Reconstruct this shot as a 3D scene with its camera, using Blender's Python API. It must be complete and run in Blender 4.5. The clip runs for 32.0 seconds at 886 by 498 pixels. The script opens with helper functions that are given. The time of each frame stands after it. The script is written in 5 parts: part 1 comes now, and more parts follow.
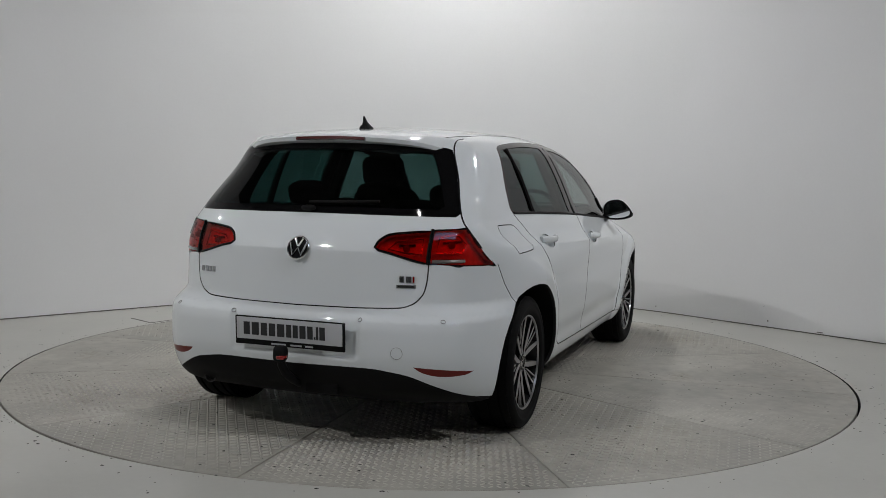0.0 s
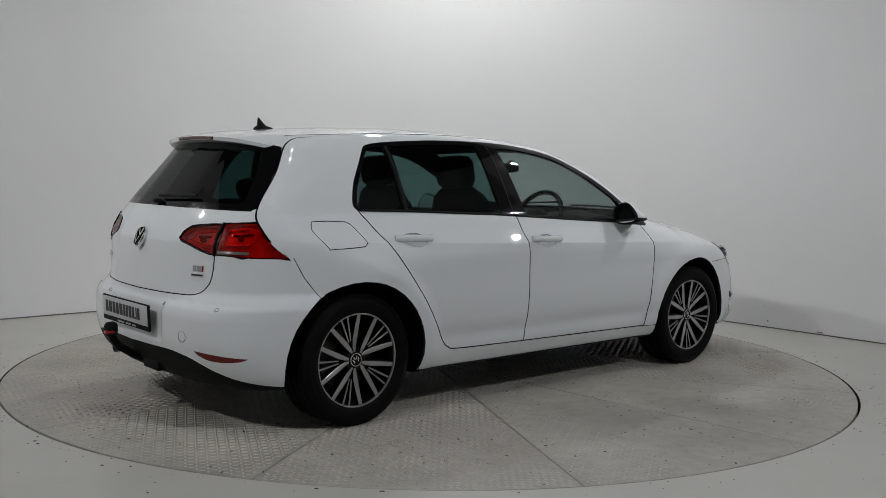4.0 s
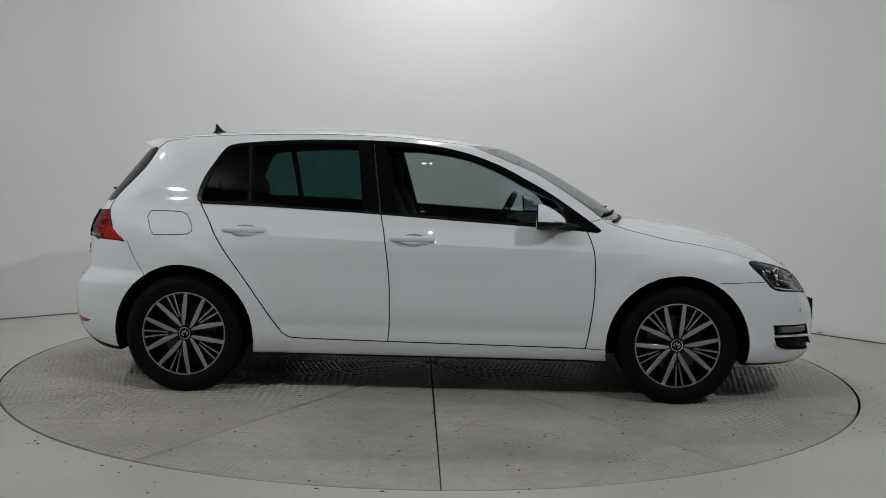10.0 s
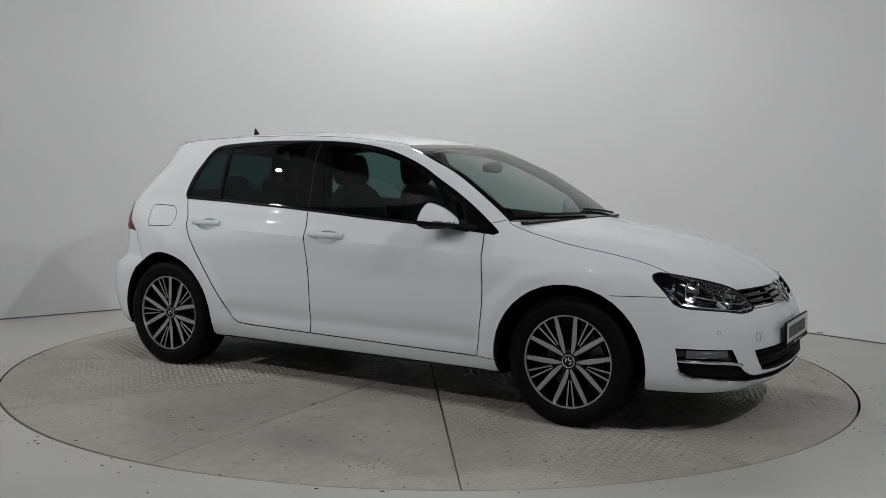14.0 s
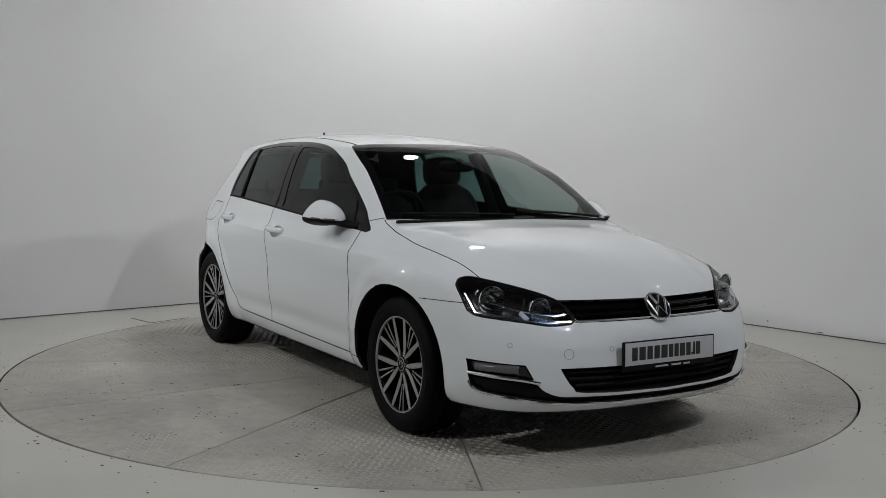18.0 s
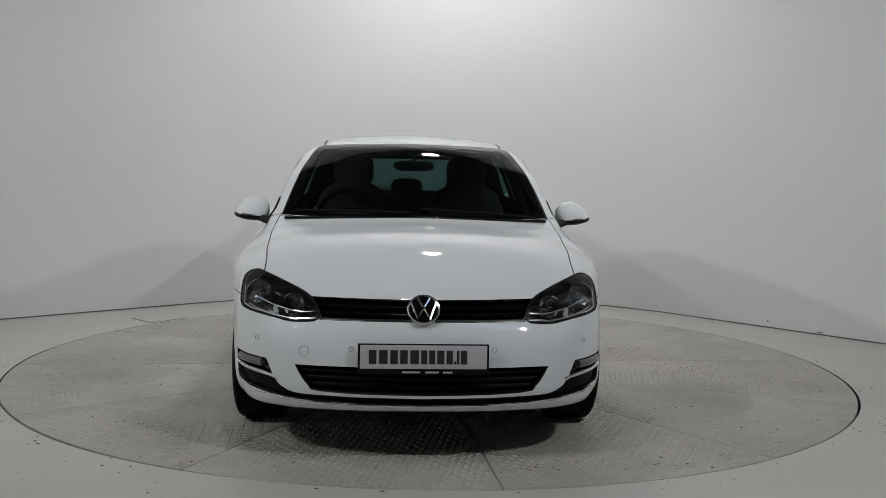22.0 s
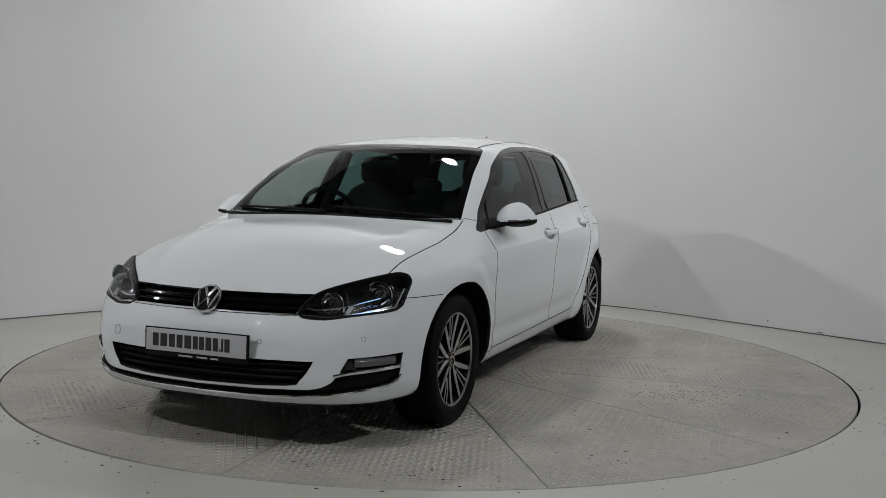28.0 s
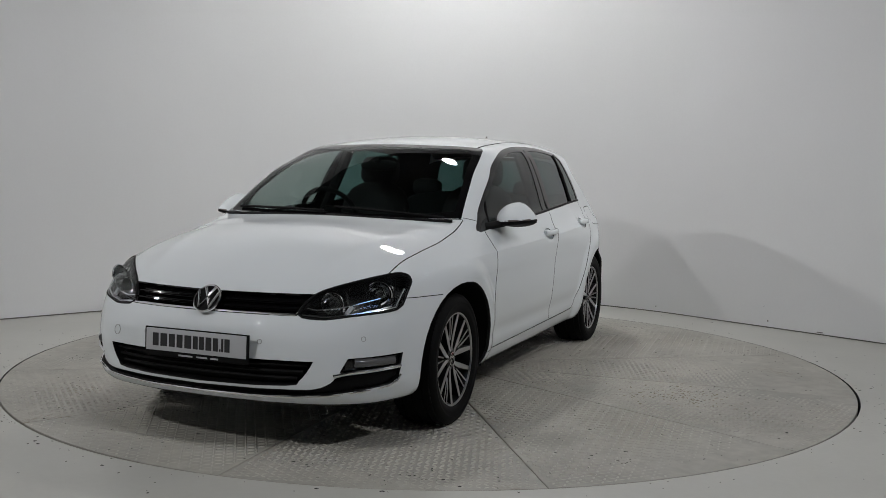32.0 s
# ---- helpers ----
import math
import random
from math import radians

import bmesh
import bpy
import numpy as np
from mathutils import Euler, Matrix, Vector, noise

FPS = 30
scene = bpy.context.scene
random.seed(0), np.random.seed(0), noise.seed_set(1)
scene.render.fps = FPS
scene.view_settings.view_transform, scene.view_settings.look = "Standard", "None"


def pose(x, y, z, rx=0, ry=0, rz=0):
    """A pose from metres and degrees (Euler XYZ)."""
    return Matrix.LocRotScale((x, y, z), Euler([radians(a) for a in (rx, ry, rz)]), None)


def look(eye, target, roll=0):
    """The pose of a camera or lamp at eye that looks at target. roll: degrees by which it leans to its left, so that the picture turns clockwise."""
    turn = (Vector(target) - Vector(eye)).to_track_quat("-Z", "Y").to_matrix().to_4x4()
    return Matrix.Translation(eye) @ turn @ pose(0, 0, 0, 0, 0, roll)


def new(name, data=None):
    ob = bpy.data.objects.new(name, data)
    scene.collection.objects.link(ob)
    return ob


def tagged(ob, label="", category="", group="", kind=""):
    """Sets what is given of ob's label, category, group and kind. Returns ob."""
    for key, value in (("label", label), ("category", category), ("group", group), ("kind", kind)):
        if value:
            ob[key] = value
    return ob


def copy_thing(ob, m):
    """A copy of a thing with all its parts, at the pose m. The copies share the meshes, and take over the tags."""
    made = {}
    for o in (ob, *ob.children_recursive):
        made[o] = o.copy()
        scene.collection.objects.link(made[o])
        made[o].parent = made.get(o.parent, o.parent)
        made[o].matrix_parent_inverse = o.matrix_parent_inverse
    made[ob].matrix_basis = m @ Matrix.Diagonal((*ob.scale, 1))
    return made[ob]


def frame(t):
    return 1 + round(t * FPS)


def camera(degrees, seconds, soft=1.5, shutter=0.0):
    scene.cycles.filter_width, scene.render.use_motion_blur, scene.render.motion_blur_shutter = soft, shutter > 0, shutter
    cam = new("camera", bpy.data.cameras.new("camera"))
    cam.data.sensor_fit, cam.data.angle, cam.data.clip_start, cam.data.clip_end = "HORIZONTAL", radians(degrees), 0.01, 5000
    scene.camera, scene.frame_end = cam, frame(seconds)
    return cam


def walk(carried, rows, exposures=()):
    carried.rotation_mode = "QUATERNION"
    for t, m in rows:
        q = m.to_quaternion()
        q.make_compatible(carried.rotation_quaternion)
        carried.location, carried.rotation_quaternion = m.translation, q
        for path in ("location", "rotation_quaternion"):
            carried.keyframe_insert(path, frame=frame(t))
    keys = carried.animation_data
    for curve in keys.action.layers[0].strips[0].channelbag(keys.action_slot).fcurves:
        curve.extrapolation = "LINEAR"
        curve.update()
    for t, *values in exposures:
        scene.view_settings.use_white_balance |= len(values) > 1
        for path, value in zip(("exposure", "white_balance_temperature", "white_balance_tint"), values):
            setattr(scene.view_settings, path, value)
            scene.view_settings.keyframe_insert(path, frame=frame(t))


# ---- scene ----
# Metres, z up; the origin is the turntable's centre on the floor.
EYE = Vector((0.0, -6.177, 1.220))
YAW, TILT = radians(0.602), radians(-4.614)
AIM = EYE + 6 * Vector((math.sin(YAW) * math.cos(TILT), math.cos(YAW) * math.cos(TILT), math.sin(TILT)))
cam = camera(48.41, 32.0, soft=0.7)
walk(cam, [(0.0, look(EYE, AIM, 1.088)), (32.0, look(EYE, AIM, 1.088))])

# The turn of the table, in degrees: about seven a second, then it stops.
TURN = [(0, 64.56), (1, 57.49), (2, 50.37), (3, 43.21), (4, 36.03), (5, 28.84), (6, 21.66), (7, 14.5), (8, 7.35),
        (9, 0.23), (10, -6.87), (11, -13.95), (12, -21.02), (13, -28.06), (14, -35.1), (15, -42.14), (16, -49.16),
        (17, -56.19), (18, -63.23), (19, -70.26), (20, -77.3), (21, -84.33), (22, -91.35), (23, -98.36), (24, -105.33),
        (25, -112.26), (25.4, -115.05), (25.7, -116.85), (26, -117.32), (29, -117.32), (32, -117.32)]
CAR_ON_TABLE = Matrix.Translation((0.0415, -0.1393, 0.0)) @ pose(0, 0, 0, 0, 0, 4.263)

# ---- light ----
world = bpy.data.worlds.new("sky")
scene.world = world
world.use_nodes = True
wn = world.node_tree
sky = wn.nodes.new("ShaderNodeTexSky")
sky.sky_type, sky.sun_disc = "NISHITA", False
sky.sun_elevation, sky.sun_rotation = radians(35), radians(60)
wn.links.new(sky.outputs[0], wn.nodes["Background"].inputs[0])
wn.nodes["Background"].inputs[1].default_value = 1.0
scene.view_settings.exposure = -0.11


def area_lamp(name, eye, target, size, power, colour, spread=180):
    data = bpy.data.lights.new(name, "AREA")
    data.shape, data.size, data.energy, data.color, data.spread = "DISK", size, power, colour, radians(spread)
    ob = new(name, data)
    ob.matrix_world = look(eye, target)
    return ob


WHITE = (1.0, 0.99, 0.982)
# a high-bay lamp over the back of the table, and two flood lamps on either side
area_lamp("overhead_light", (0.12, 2.05, 4.1), (0.12, 2.0, 0), 0.24, 48, WHITE)
# extra fill lamp added before the table to brighten deck and car
area_lamp("overhead_light", (-0.20, -3.0, 4.3), (-0.2, -2.6, 0), 0.14, 13, WHITE)
for eye, target, power, spread in (((-4.1, -4.9, 4.4), (0, 0.3, 0.6), 74, 180), ((-4.25, -0.6, 3.4), (1.2, 0.8, 0.4), 13, 90),
                                   ((3.25, -4.6, 4.35), (0, 0.3, 0.6), 72, 180), ((3.1, -0.1, 3.2), (-1.2, 0.8, 0.4), 10, 90)):
    area_lamp("flood_light", eye, target, 0.10, power, WHITE, spread)

# ---- materials ----
def mat(name, colour, rough=0.5, metal=0.0, coat=0.0, grain=0.0, scale=40.0, bump=0.0, wear=0.0, wear_scale=3.0, spec=0.5, alpha=1.0):
    """A principled material whose colour varies at two scales (grain, and broad wear) with a fine bump."""
    m = bpy.data.materials.new(name)
    m.use_nodes = True
    nt = m.node_tree
    b = nt.nodes["Principled BSDF"]
    b.inputs["Base Color"].default_value = (*colour, 1)
    b.inputs["Roughness"].default_value = rough
    b.inputs["Metallic"].default_value = metal
    b.inputs["Coat Weight"].default_value = coat
    b.inputs["Coat Roughness"].default_value = 0.03
    b.inputs["Specular IOR Level"].default_value = spec
    if grain or wear or bump:
        co = nt.nodes.new("ShaderNodeTexCoord")
        n1 = nt.nodes.new("ShaderNodeTexNoise")
        n1.inputs["Scale"].default_value, n1.inputs["Detail"].default_value = scale, 6
        n2 = nt.nodes.new("ShaderNodeTexNoise")
        n2.inputs["Scale"].default_value, n2.inputs["Detail"].default_value = wear_scale, 5
        for n in (n1, n2):
            nt.links.new(co.outputs["Object"], n.inputs["Vector"])
        mx = nt.nodes.new("ShaderNodeMapRange")
        mx.inputs["To Min"].default_value, mx.inputs["To Max"].default_value = 1 - grain, 1 + grain
        nt.links.new(n1.outputs["Fac"], mx.inputs["Value"])
        my = nt.nodes.new("ShaderNodeMapRange")
        my.inputs["From Min"].default_value, my.inputs["From Max"].default_value = 0.3, 0.7
        my.inputs["To Min"].default_value, my.inputs["To Max"].default_value = 1 - wear, 1 + wear * 0.4
        nt.links.new(n2.outputs["Fac"], my.inputs["Value"])
        mul = nt.nodes.new("ShaderNodeMath")
        mul.operation = "MULTIPLY"
        nt.links.new(mx.outputs[0], mul.inputs[0])
        nt.links.new(my.outputs[0], mul.inputs[1])
        vm = nt.nodes.new("ShaderNodeVectorMath")
        vm.operation = "SCALE"
        vm.inputs[0].default_value = colour
        nt.links.new(mul.outputs[0], vm.inputs["Scale"])
        nt.links.new(vm.outputs[0], b.inputs["Base Color"])
        if bump:
            bn = nt.nodes.new("ShaderNodeBump")
            bn.inputs["Strength"].default_value, bn.inputs["Distance"].default_value = bump, 0.004
            nt.links.new(n1.outputs["Fac"], bn.inputs["Height"])
            nt.links.new(bn.outputs[0], b.inputs["Normal"])
    return m


WALL = mat("painted_wall", (0.762, 0.768, 0.778), 0.62, grain=0.02, scale=60, bump=0.05, wear=0.035, wear_scale=0.7)
FLOOR = mat("painted_floor", (0.55, 0.545, 0.505), 0.36, grain=0.04, scale=30, bump=0.06, wear=0.07, wear_scale=1.4)
CEIL = mat("ceiling_paint", (0.07, 0.07, 0.07), 0.8, grain=0.02)
GAPM = mat("black_gap", (0.012, 0.012, 0.012), 0.8)
PAINT = mat("white_car_paint", (0.752, 0.79, 0.812), 0.6, coat=1.0, spec=0.05)
BLACK = mat("matt_black_plastic", (0.006, 0.006, 0.0065), 0.6, grain=0.1, scale=200, bump=0.05, spec=0.12)
# for the unseen walls: a grey set by the fill they bounce
BACKWALL = mat("unseen_wall_grey", (0.28, 0.283, 0.286), 0.7, grain=0.02, scale=40, wear=0.05, wear_scale=0.8)
RUBBER = mat("tyre_rubber", (0.004, 0.004, 0.0043), 0.62, grain=0.2, scale=60, bump=0.05, spec=0.09)

GRIME = mat("grimy_joint", (0.16, 0.15, 0.14), 0.8, wear=0.6, wear_scale=4.0, grain=0.2)

def glass(name, tint, rough=0.0):
    """A thin pane: light passes tinted, the surface mirrors."""
    m = bpy.data.materials.new(name)
    m.use_nodes = True
    nt = m.node_tree
    nt.nodes.clear()
    out = nt.nodes.new("ShaderNodeOutputMaterial")
    mix = nt.nodes.new("ShaderNodeMixShader")
    lw = nt.nodes.new("ShaderNodeLayerWeight")
    lw.inputs["Blend"].default_value = 0.5
    pw = nt.nodes.new("ShaderNodeMath")
    pw.operation = "POWER"
    pw.inputs[1].default_value = 5.0
    fr = nt.nodes.new("ShaderNodeMath")
    fr.operation = "MULTIPLY_ADD"
    fr.inputs[1].default_value, fr.inputs[2].default_value = 0.75, 0.045
    nt.links.new(lw.outputs["Facing"], pw.inputs[0])
    nt.links.new(pw.outputs[0], fr.inputs[0])
    tr = nt.nodes.new("ShaderNodeBsdfTransparent")
    tr.inputs["Color"].default_value = (*tint, 1)
    gl = nt.nodes.new("ShaderNodeBsdfGlossy")
    gl.inputs["Roughness"].default_value = rough
    nt.links.new(fr.outputs[0], mix.inputs[0])
    nt.links.new(tr.outputs[0], mix.inputs[1])
    nt.links.new(gl.outputs[0], mix.inputs[2])
    nt.links.new(mix.outputs[0], out.inputs[0])
    return m


GLASS_FRONT = glass("front_window_glass", (0.50, 0.575, 0.555))
GLASS_DARK = glass("privacy_glass", (0.13, 0.235, 0.225))
GLASS_SCREEN = glass("windscreen_glass", (0.52, 0.60, 0.58))
GLASS_REAR = glass("rear_privacy_glass", (0.075, 0.145, 0.14))
RED_GLASS = glass("red_lamp_glass", (0.80, 0.036, 0.024))
CLEAR = glass("clear_lens", (0.93, 0.95, 0.96))
GLOSS_BLACK = mat("gloss_black", (0.004, 0.004, 0.0045), 0.06, spec=0.22)
DARK_TRIM = mat("dark_interior_fabric", (0.024, 0.025, 0.026), 0.85, grain=0.15, scale=150, bump=0.1, spec=0.2)
LINER = mat("interior_lining", (0.020, 0.020, 0.021), 0.9, grain=0.1, scale=90, spec=0.2)
CHROME = mat("chrome", (0.86, 0.87, 0.88), 0.13, metal=1.0)
SATIN = mat("machined_alloy", (0.46, 0.46, 0.47), 0.32, metal=1.0, grain=0.05, scale=80)
ALLOY_DARK = mat("black_alloy_paint", (0.004, 0.004, 0.0045), 0.3, coat=0.12, spec=0.2)
STEEL = mat("brake_steel", (0.10, 0.10, 0.10), 0.45, metal=1.0, grain=0.2, scale=30)
RED_LENS = mat("red_lens", (0.24, 0.005, 0.004), 0.10, coat=0.8)
RED_DULL = mat("dull_red_reflector", (0.14, 0.012, 0.009), 0.3, grain=0.1, scale=300, spec=0.3)
CLEAR_GREY = mat("reversing_lens", (0.13, 0.11, 0.105), 0.15, coat=0.8)
PLATE = mat("plate_white", (0.50, 0.51, 0.53), 0.35, grain=0.02)
INK = mat("plate_ink", (0.02, 0.02, 0.022), 0.5)
SILVER_INK = mat("silver_print", (0.45, 0.46, 0.48), 0.4)
HOUSING = mat("lamp_housing", (0.016, 0.016, 0.017), 0.25, coat=0.3)
MIRROR = mat("mirror_glass", (0.9, 0.92, 0.93), 0.01, metal=1.0)
FOG_LENS = mat("smoky_fog_lens", (0.10, 0.10, 0.105), 0.12, coat=0.8)
BRAKE_RED = mat("unlit_brake_light", (0.075, 0.004, 0.005), 0.15, coat=0.5)
LAMP_BOX = mat("lamp_reflector_box", (0.72, 0.70, 0.70), 0.25, metal=0.0, grain=0.4, scale=55, bump=0.6)
SEAM = mat("sensor_ring", (0.25, 0.25, 0.25), 0.5)

SMOKED = mat("smoked_chrome", (0.50, 0.51, 0.52), 0.16, metal=1.0)
SILVERED = mat("silvered_reflector", (0.82, 0.83, 0.84), 0.20, metal=1.0)

# ---- helpers for meshes ----
def mesh_of(name, verts, faces, material, smooth=False):
    me = bpy.data.meshes.new(name)
    me.from_pydata([tuple(v) for v in verts], [], [tuple(f) for f in faces])
    me.materials.append(material)
    if smooth:
        me.polygons.foreach_set("use_smooth", [True] * len(me.polygons))
    me.update()
    return me


def part(name, bm, material, parent, label="", smooth=True):
    """One mesh object from a bmesh (or a mesh) under a thing or a part."""
    if isinstance(bm, bmesh.types.BMesh):
        me = bpy.data.meshes.new(name)
        bmesh.ops.recalc_face_normals(bm, faces=bm.faces)
        bm.to_mesh(me)
        bm.free()
        me.materials.append(material)
        if smooth:
            me.shade_smooth()
            me.set_sharp_from_angle(angle=radians(38))
    else:
        me = bm
    ob = new(name, me)
    ob.parent = parent
    if label:
        tagged(ob, label)
    return ob


# ---- room ----
TABLE_R = 2.503


def wall_plan():
    """The wall's foot: a straight run, an arc round the table, a straight run, going clockwise from above."""
    pts = []
    a0, a1 = radians(131), radians(42)
    d0 = Vector((math.sin(a0), -math.cos(a0)))
    d1 = Vector((math.sin(a1), -math.cos(a1)))
    p0 = 3.22 * Vector((math.cos(a0), math.sin(a0)))
    p1 = 3.12 * Vector((math.cos(a1), math.sin(a1)))
    pts.append(p0 - d0 * 3.6)
    n = 48
    for i in range(n + 1):
        a = a0 + (a1 - a0) * i / n
        r = 3.22 - 0.10 * max(0.0, (radians(66) - a) / radians(24))
        pts.append(Vector((math.cos(a), math.sin(a))) * r)
    pts.append(p1 + d1 * 3.6)
    return pts


def build_room():
    foot = wall_plan()
    back = -10.5
    left, right = foot[0], foot[-1]
    loop = [Vector((left.x, back)), *foot]
    H, T = 4.7, 0.12
    # curved wall with thickness
    n = len(loop)
    outs = []
    for i in range(n):
        a, b = loop[max(i - 1, 0)], loop[min(i + 1, n - 1)]
        d = (b - a).normalized()
        outs.append(loop[i] + Vector((-d.y, d.x)) * T)
    verts, faces = [], []
    for q in (loop, outs):
        for z in (0.0, H):
            verts += [(v.x, v.y, z) for v in q]
    for i in range(n - 1):
        faces += [(i + 1, i, n + i, n + i + 1), (2 * n + i, 2 * n + i + 1, 3 * n + i + 1, 3 * n + i), (n + i, 3 * n + i, 3 * n + i + 1, n + i + 1)]
    wall = new("wall_curved", mesh_of("wall_curved", verts, faces, WALL, True))
    wall.data.set_sharp_from_angle(angle=radians(30))
    # the dark joint along the wall's foot
    jv, jf = [], []
    for i, q in enumerate(loop):
        a, b = loop[max(i - 1, 0)], loop[min(i + 1, n - 1)]
        d = (b - a).normalized()
        s = q - Vector((-d.y, d.x)) * 0.004
        jv += [(s.x, s.y, 0.001), (s.x, s.y, 0.007), (q.x, q.y, 0.009)]
    for i in range(n - 1):
        for k in (0, 1):
            jf.append((3 * i + 3 + k, 3 * i + k, 3 * i + k + 1, 3 * i + 4 + k))
    tagged(new("wall_joint", mesh_of("wall_joint", jv, jf, GRIME)), "thin dark joint between wall and floor", "trim", kind="structure")
    tagged(wall, "smooth white painted wall curving round the turntable", "wall", kind="structure")
    # floor: one sheet with a round hole for the table
    seg = 180
    ring = []
    for i in range(seg):
        a = 2 * math.pi * i / seg
        away = [abs((math.degrees(a) - m + 180) % 360 - 180) for m in (-130, -22)]
        r = TABLE_R + (0.004 if math.sin(a) > 0.1 else 0.008) + 0.010 * math.exp(-(away[0] / 17) ** 2) + 0.006 * math.exp(-(away[1] / 14) ** 2)
        ring.append((math.cos(a) * r, math.sin(a) * r, 0))
    low = [(x, y, -0.12) for x, y, z in ring]
    x0, x1, y0, y1 = -60.0, 60.0, -60.0, 60.0
    outer = []
    for i in range(seg):
        a = 2 * math.pi * i / seg
        c, s = math.cos(a), math.sin(a)
        k = min((x1 if c > 0 else -x0) / max(abs(c), 1e-6), (y1 if s > 0 else -y0) / max(abs(s), 1e-6))
        outer.append((c * k, s * k, 0))
    faces = []
    for i in range(seg):
        j = (i + 1) % seg
        faces += [(i, seg + i, seg + j, j), (2 * seg + i, i, j, 2 * seg + j)]
    fl = new("floor", mesh_of("floor", [*ring, *outer, *low], faces, FLOOR))
    fl.data.materials.append(GAPM)
    fl.data.polygons.foreach_set("material_index", [0, 1] * seg)
    tagged(fl, "glossy pale grey painted concrete floor, lightly scuffed", "floor", kind="structure")
    pit = new("turntable_pit", mesh_of("turntable_pit", [(-2.6, -2.6, -0.12), (2.6, -2.6, -0.12), (2.6, 2.6, -0.12), (-2.6, 2.6, -0.12)], [(0, 1, 2, 3)], GAPM))
    tagged(pit, "dark pit below the turntable", "pit", kind="structure")
    # a plain back wall and right wall, both unseen, added to bounce fill
    bm = bmesh.new()
    m = Matrix.Translation(((left.x + right.x) / 2, back - 0.06, H / 2)) @ Matrix.Diagonal((right.x - left.x + 0.4, 0.12, H, 1))
    bmesh.ops.create_cube(bm, size=1, matrix=m)
    tagged(part("wall_back", bm, BACKWALL, None), "plain grey back wall, unseen, added for fill light", "wall", kind="structure")
    bm = bmesh.new()
    m = Matrix.Translation((right.x + 0.06, (back + right.y) / 2, H / 2)) @ Matrix.Diagonal((0.12, right.y - back, H, 1))
    bmesh.ops.create_cube(bm, size=1, matrix=m)
    tagged(part("wall_right", bm, BACKWALL, None), "plain grey side wall, unseen, added for fill light", "wall", kind="structure")
    # the ceiling, open at a roof light that lets in blue daylight
    bm = bmesh.new()
    a0, a1, b0, b1 = 1.0, 3.6, -5.2, -4.6
    for xa, xb, ya, yb in ((-5.5, a0, -11, 5), (a1, 5.5, -11, 5), (a0, a1, -11, b0), (a0, a1, b1, 5)):
        m = Matrix.Translation(((xa + xb) / 2, (ya + yb) / 2, H + 0.05)) @ Matrix.Diagonal((xb - xa, yb - ya, 0.1, 1))
        bmesh.ops.create_cube(bm, size=1, matrix=m)
    tagged(part("ceiling", bm, CEIL, None), "plain dark grey ceiling with a roof light", "ceiling", kind="structure")


build_room()

# ---- the car's outer surface ----
# Car space: x forward from the middle of the wheelbase, y to its left, z up.
def curve(xs, ys, n=600):
    """A smooth monotone-ish curve through points, as a dense table."""
    xs, ys = np.array(xs, float), np.array(ys, float)
    h = np.diff(xs)
    d = np.diff(ys) / h
    m = np.empty(len(xs))
    m[0], m[-1] = d[0], d[-1]
    for i in range(1, len(xs) - 1):
        if d[i - 1] * d[i] <= 0:
            m[i] = 0
        else:
            w1, w2 = 2 * h[i] + h[i - 1], h[i] + 2 * h[i - 1]
            m[i] = (w1 + w2) / (w1 / d[i - 1] + w2 / d[i])
    q = np.linspace(xs[0], xs[-1], n)
    k = np.clip(np.searchsorted(xs, q) - 1, 0, len(xs) - 2)
    t = (q - xs[k]) / h[k]
    v = ((1 + 2 * t) * (1 - t) ** 2 * ys[k] + t * (1 - t) ** 2 * h[k] * m[k]
         + t * t * (3 - 2 * t) * ys[k + 1] + t * t * (t - 1) * h[k] * m[k + 1])
    lo, hi = m[0], m[-1]

    def f(x):
        x = np.asarray(x, float)
        return np.interp(x, q, v) + np.minimum(x - xs[0], 0) * lo + np.maximum(x - xs[-1], 0) * hi
    return f


TOP = curve([-2.1, -1.72, -1.58, -1.29, -0.96, -0.62, -0.28, 0.06, 0.24, 0.40, 0.59, 0.77, 0.95, 1.08, 1.16, 1.315, 1.50, 1.68, 1.867, 2.0, 2.06, 2.13],
            [1.29, 1.372, 1.392, 1.417, 1.437, 1.444, 1.436, 1.408, 1.383, 1.341, 1.258, 1.162, 1.055, 0.973, 0.955, 0.936, 0.909, 0.869, 0.807, 0.740, 0.700, 0.630])
NOSE = curve([0.10, 0.19, 0.22, 0.26, 0.32, 0.40, 0.48, 0.54, 0.60, 0.66, 0.72, 0.80],
             [1.85, 2.05, 2.135, 2.172, 2.188, 2.187, 2.178, 2.165, 2.146, 2.122, 2.085, 2.00])
NOSE_PLAN = curve([0, 0.25, 0.42, 0.53, 0.62, 0.70, 0.76, 0.80, 0.84], [0, 0.010, 0.040, 0.072, 0.120, 0.186, 0.262, 0.335, 0.50])
TAIL = curve([0.12, 0.20, 0.28, 0.36, 0.44, 0.52, 0.575, 0.60, 0.70, 0.80, 0.862, 0.874, 0.95, 1.0, 1.10, 1.20, 1.33, 1.45],
             [1.80, 1.93, 2.02, 2.058, 2.072, 2.072, 2.060, 2.030, 2.021, 2.0155, 2.0125, 2.0085, 1.968, 1.935, 1.865, 1.79, 1.685, 1.58])
TAIL_PLAN = curve([0, 0.25, 0.35, 0.5, 0.6, 0.68, 0.74, 0.78, 0.82, 0.86, 0.90], [0, 0.012, 0.030, 0.066, 0.112, 0.175, 0.258, 0.345, 0.445, 0.56, 0.70])
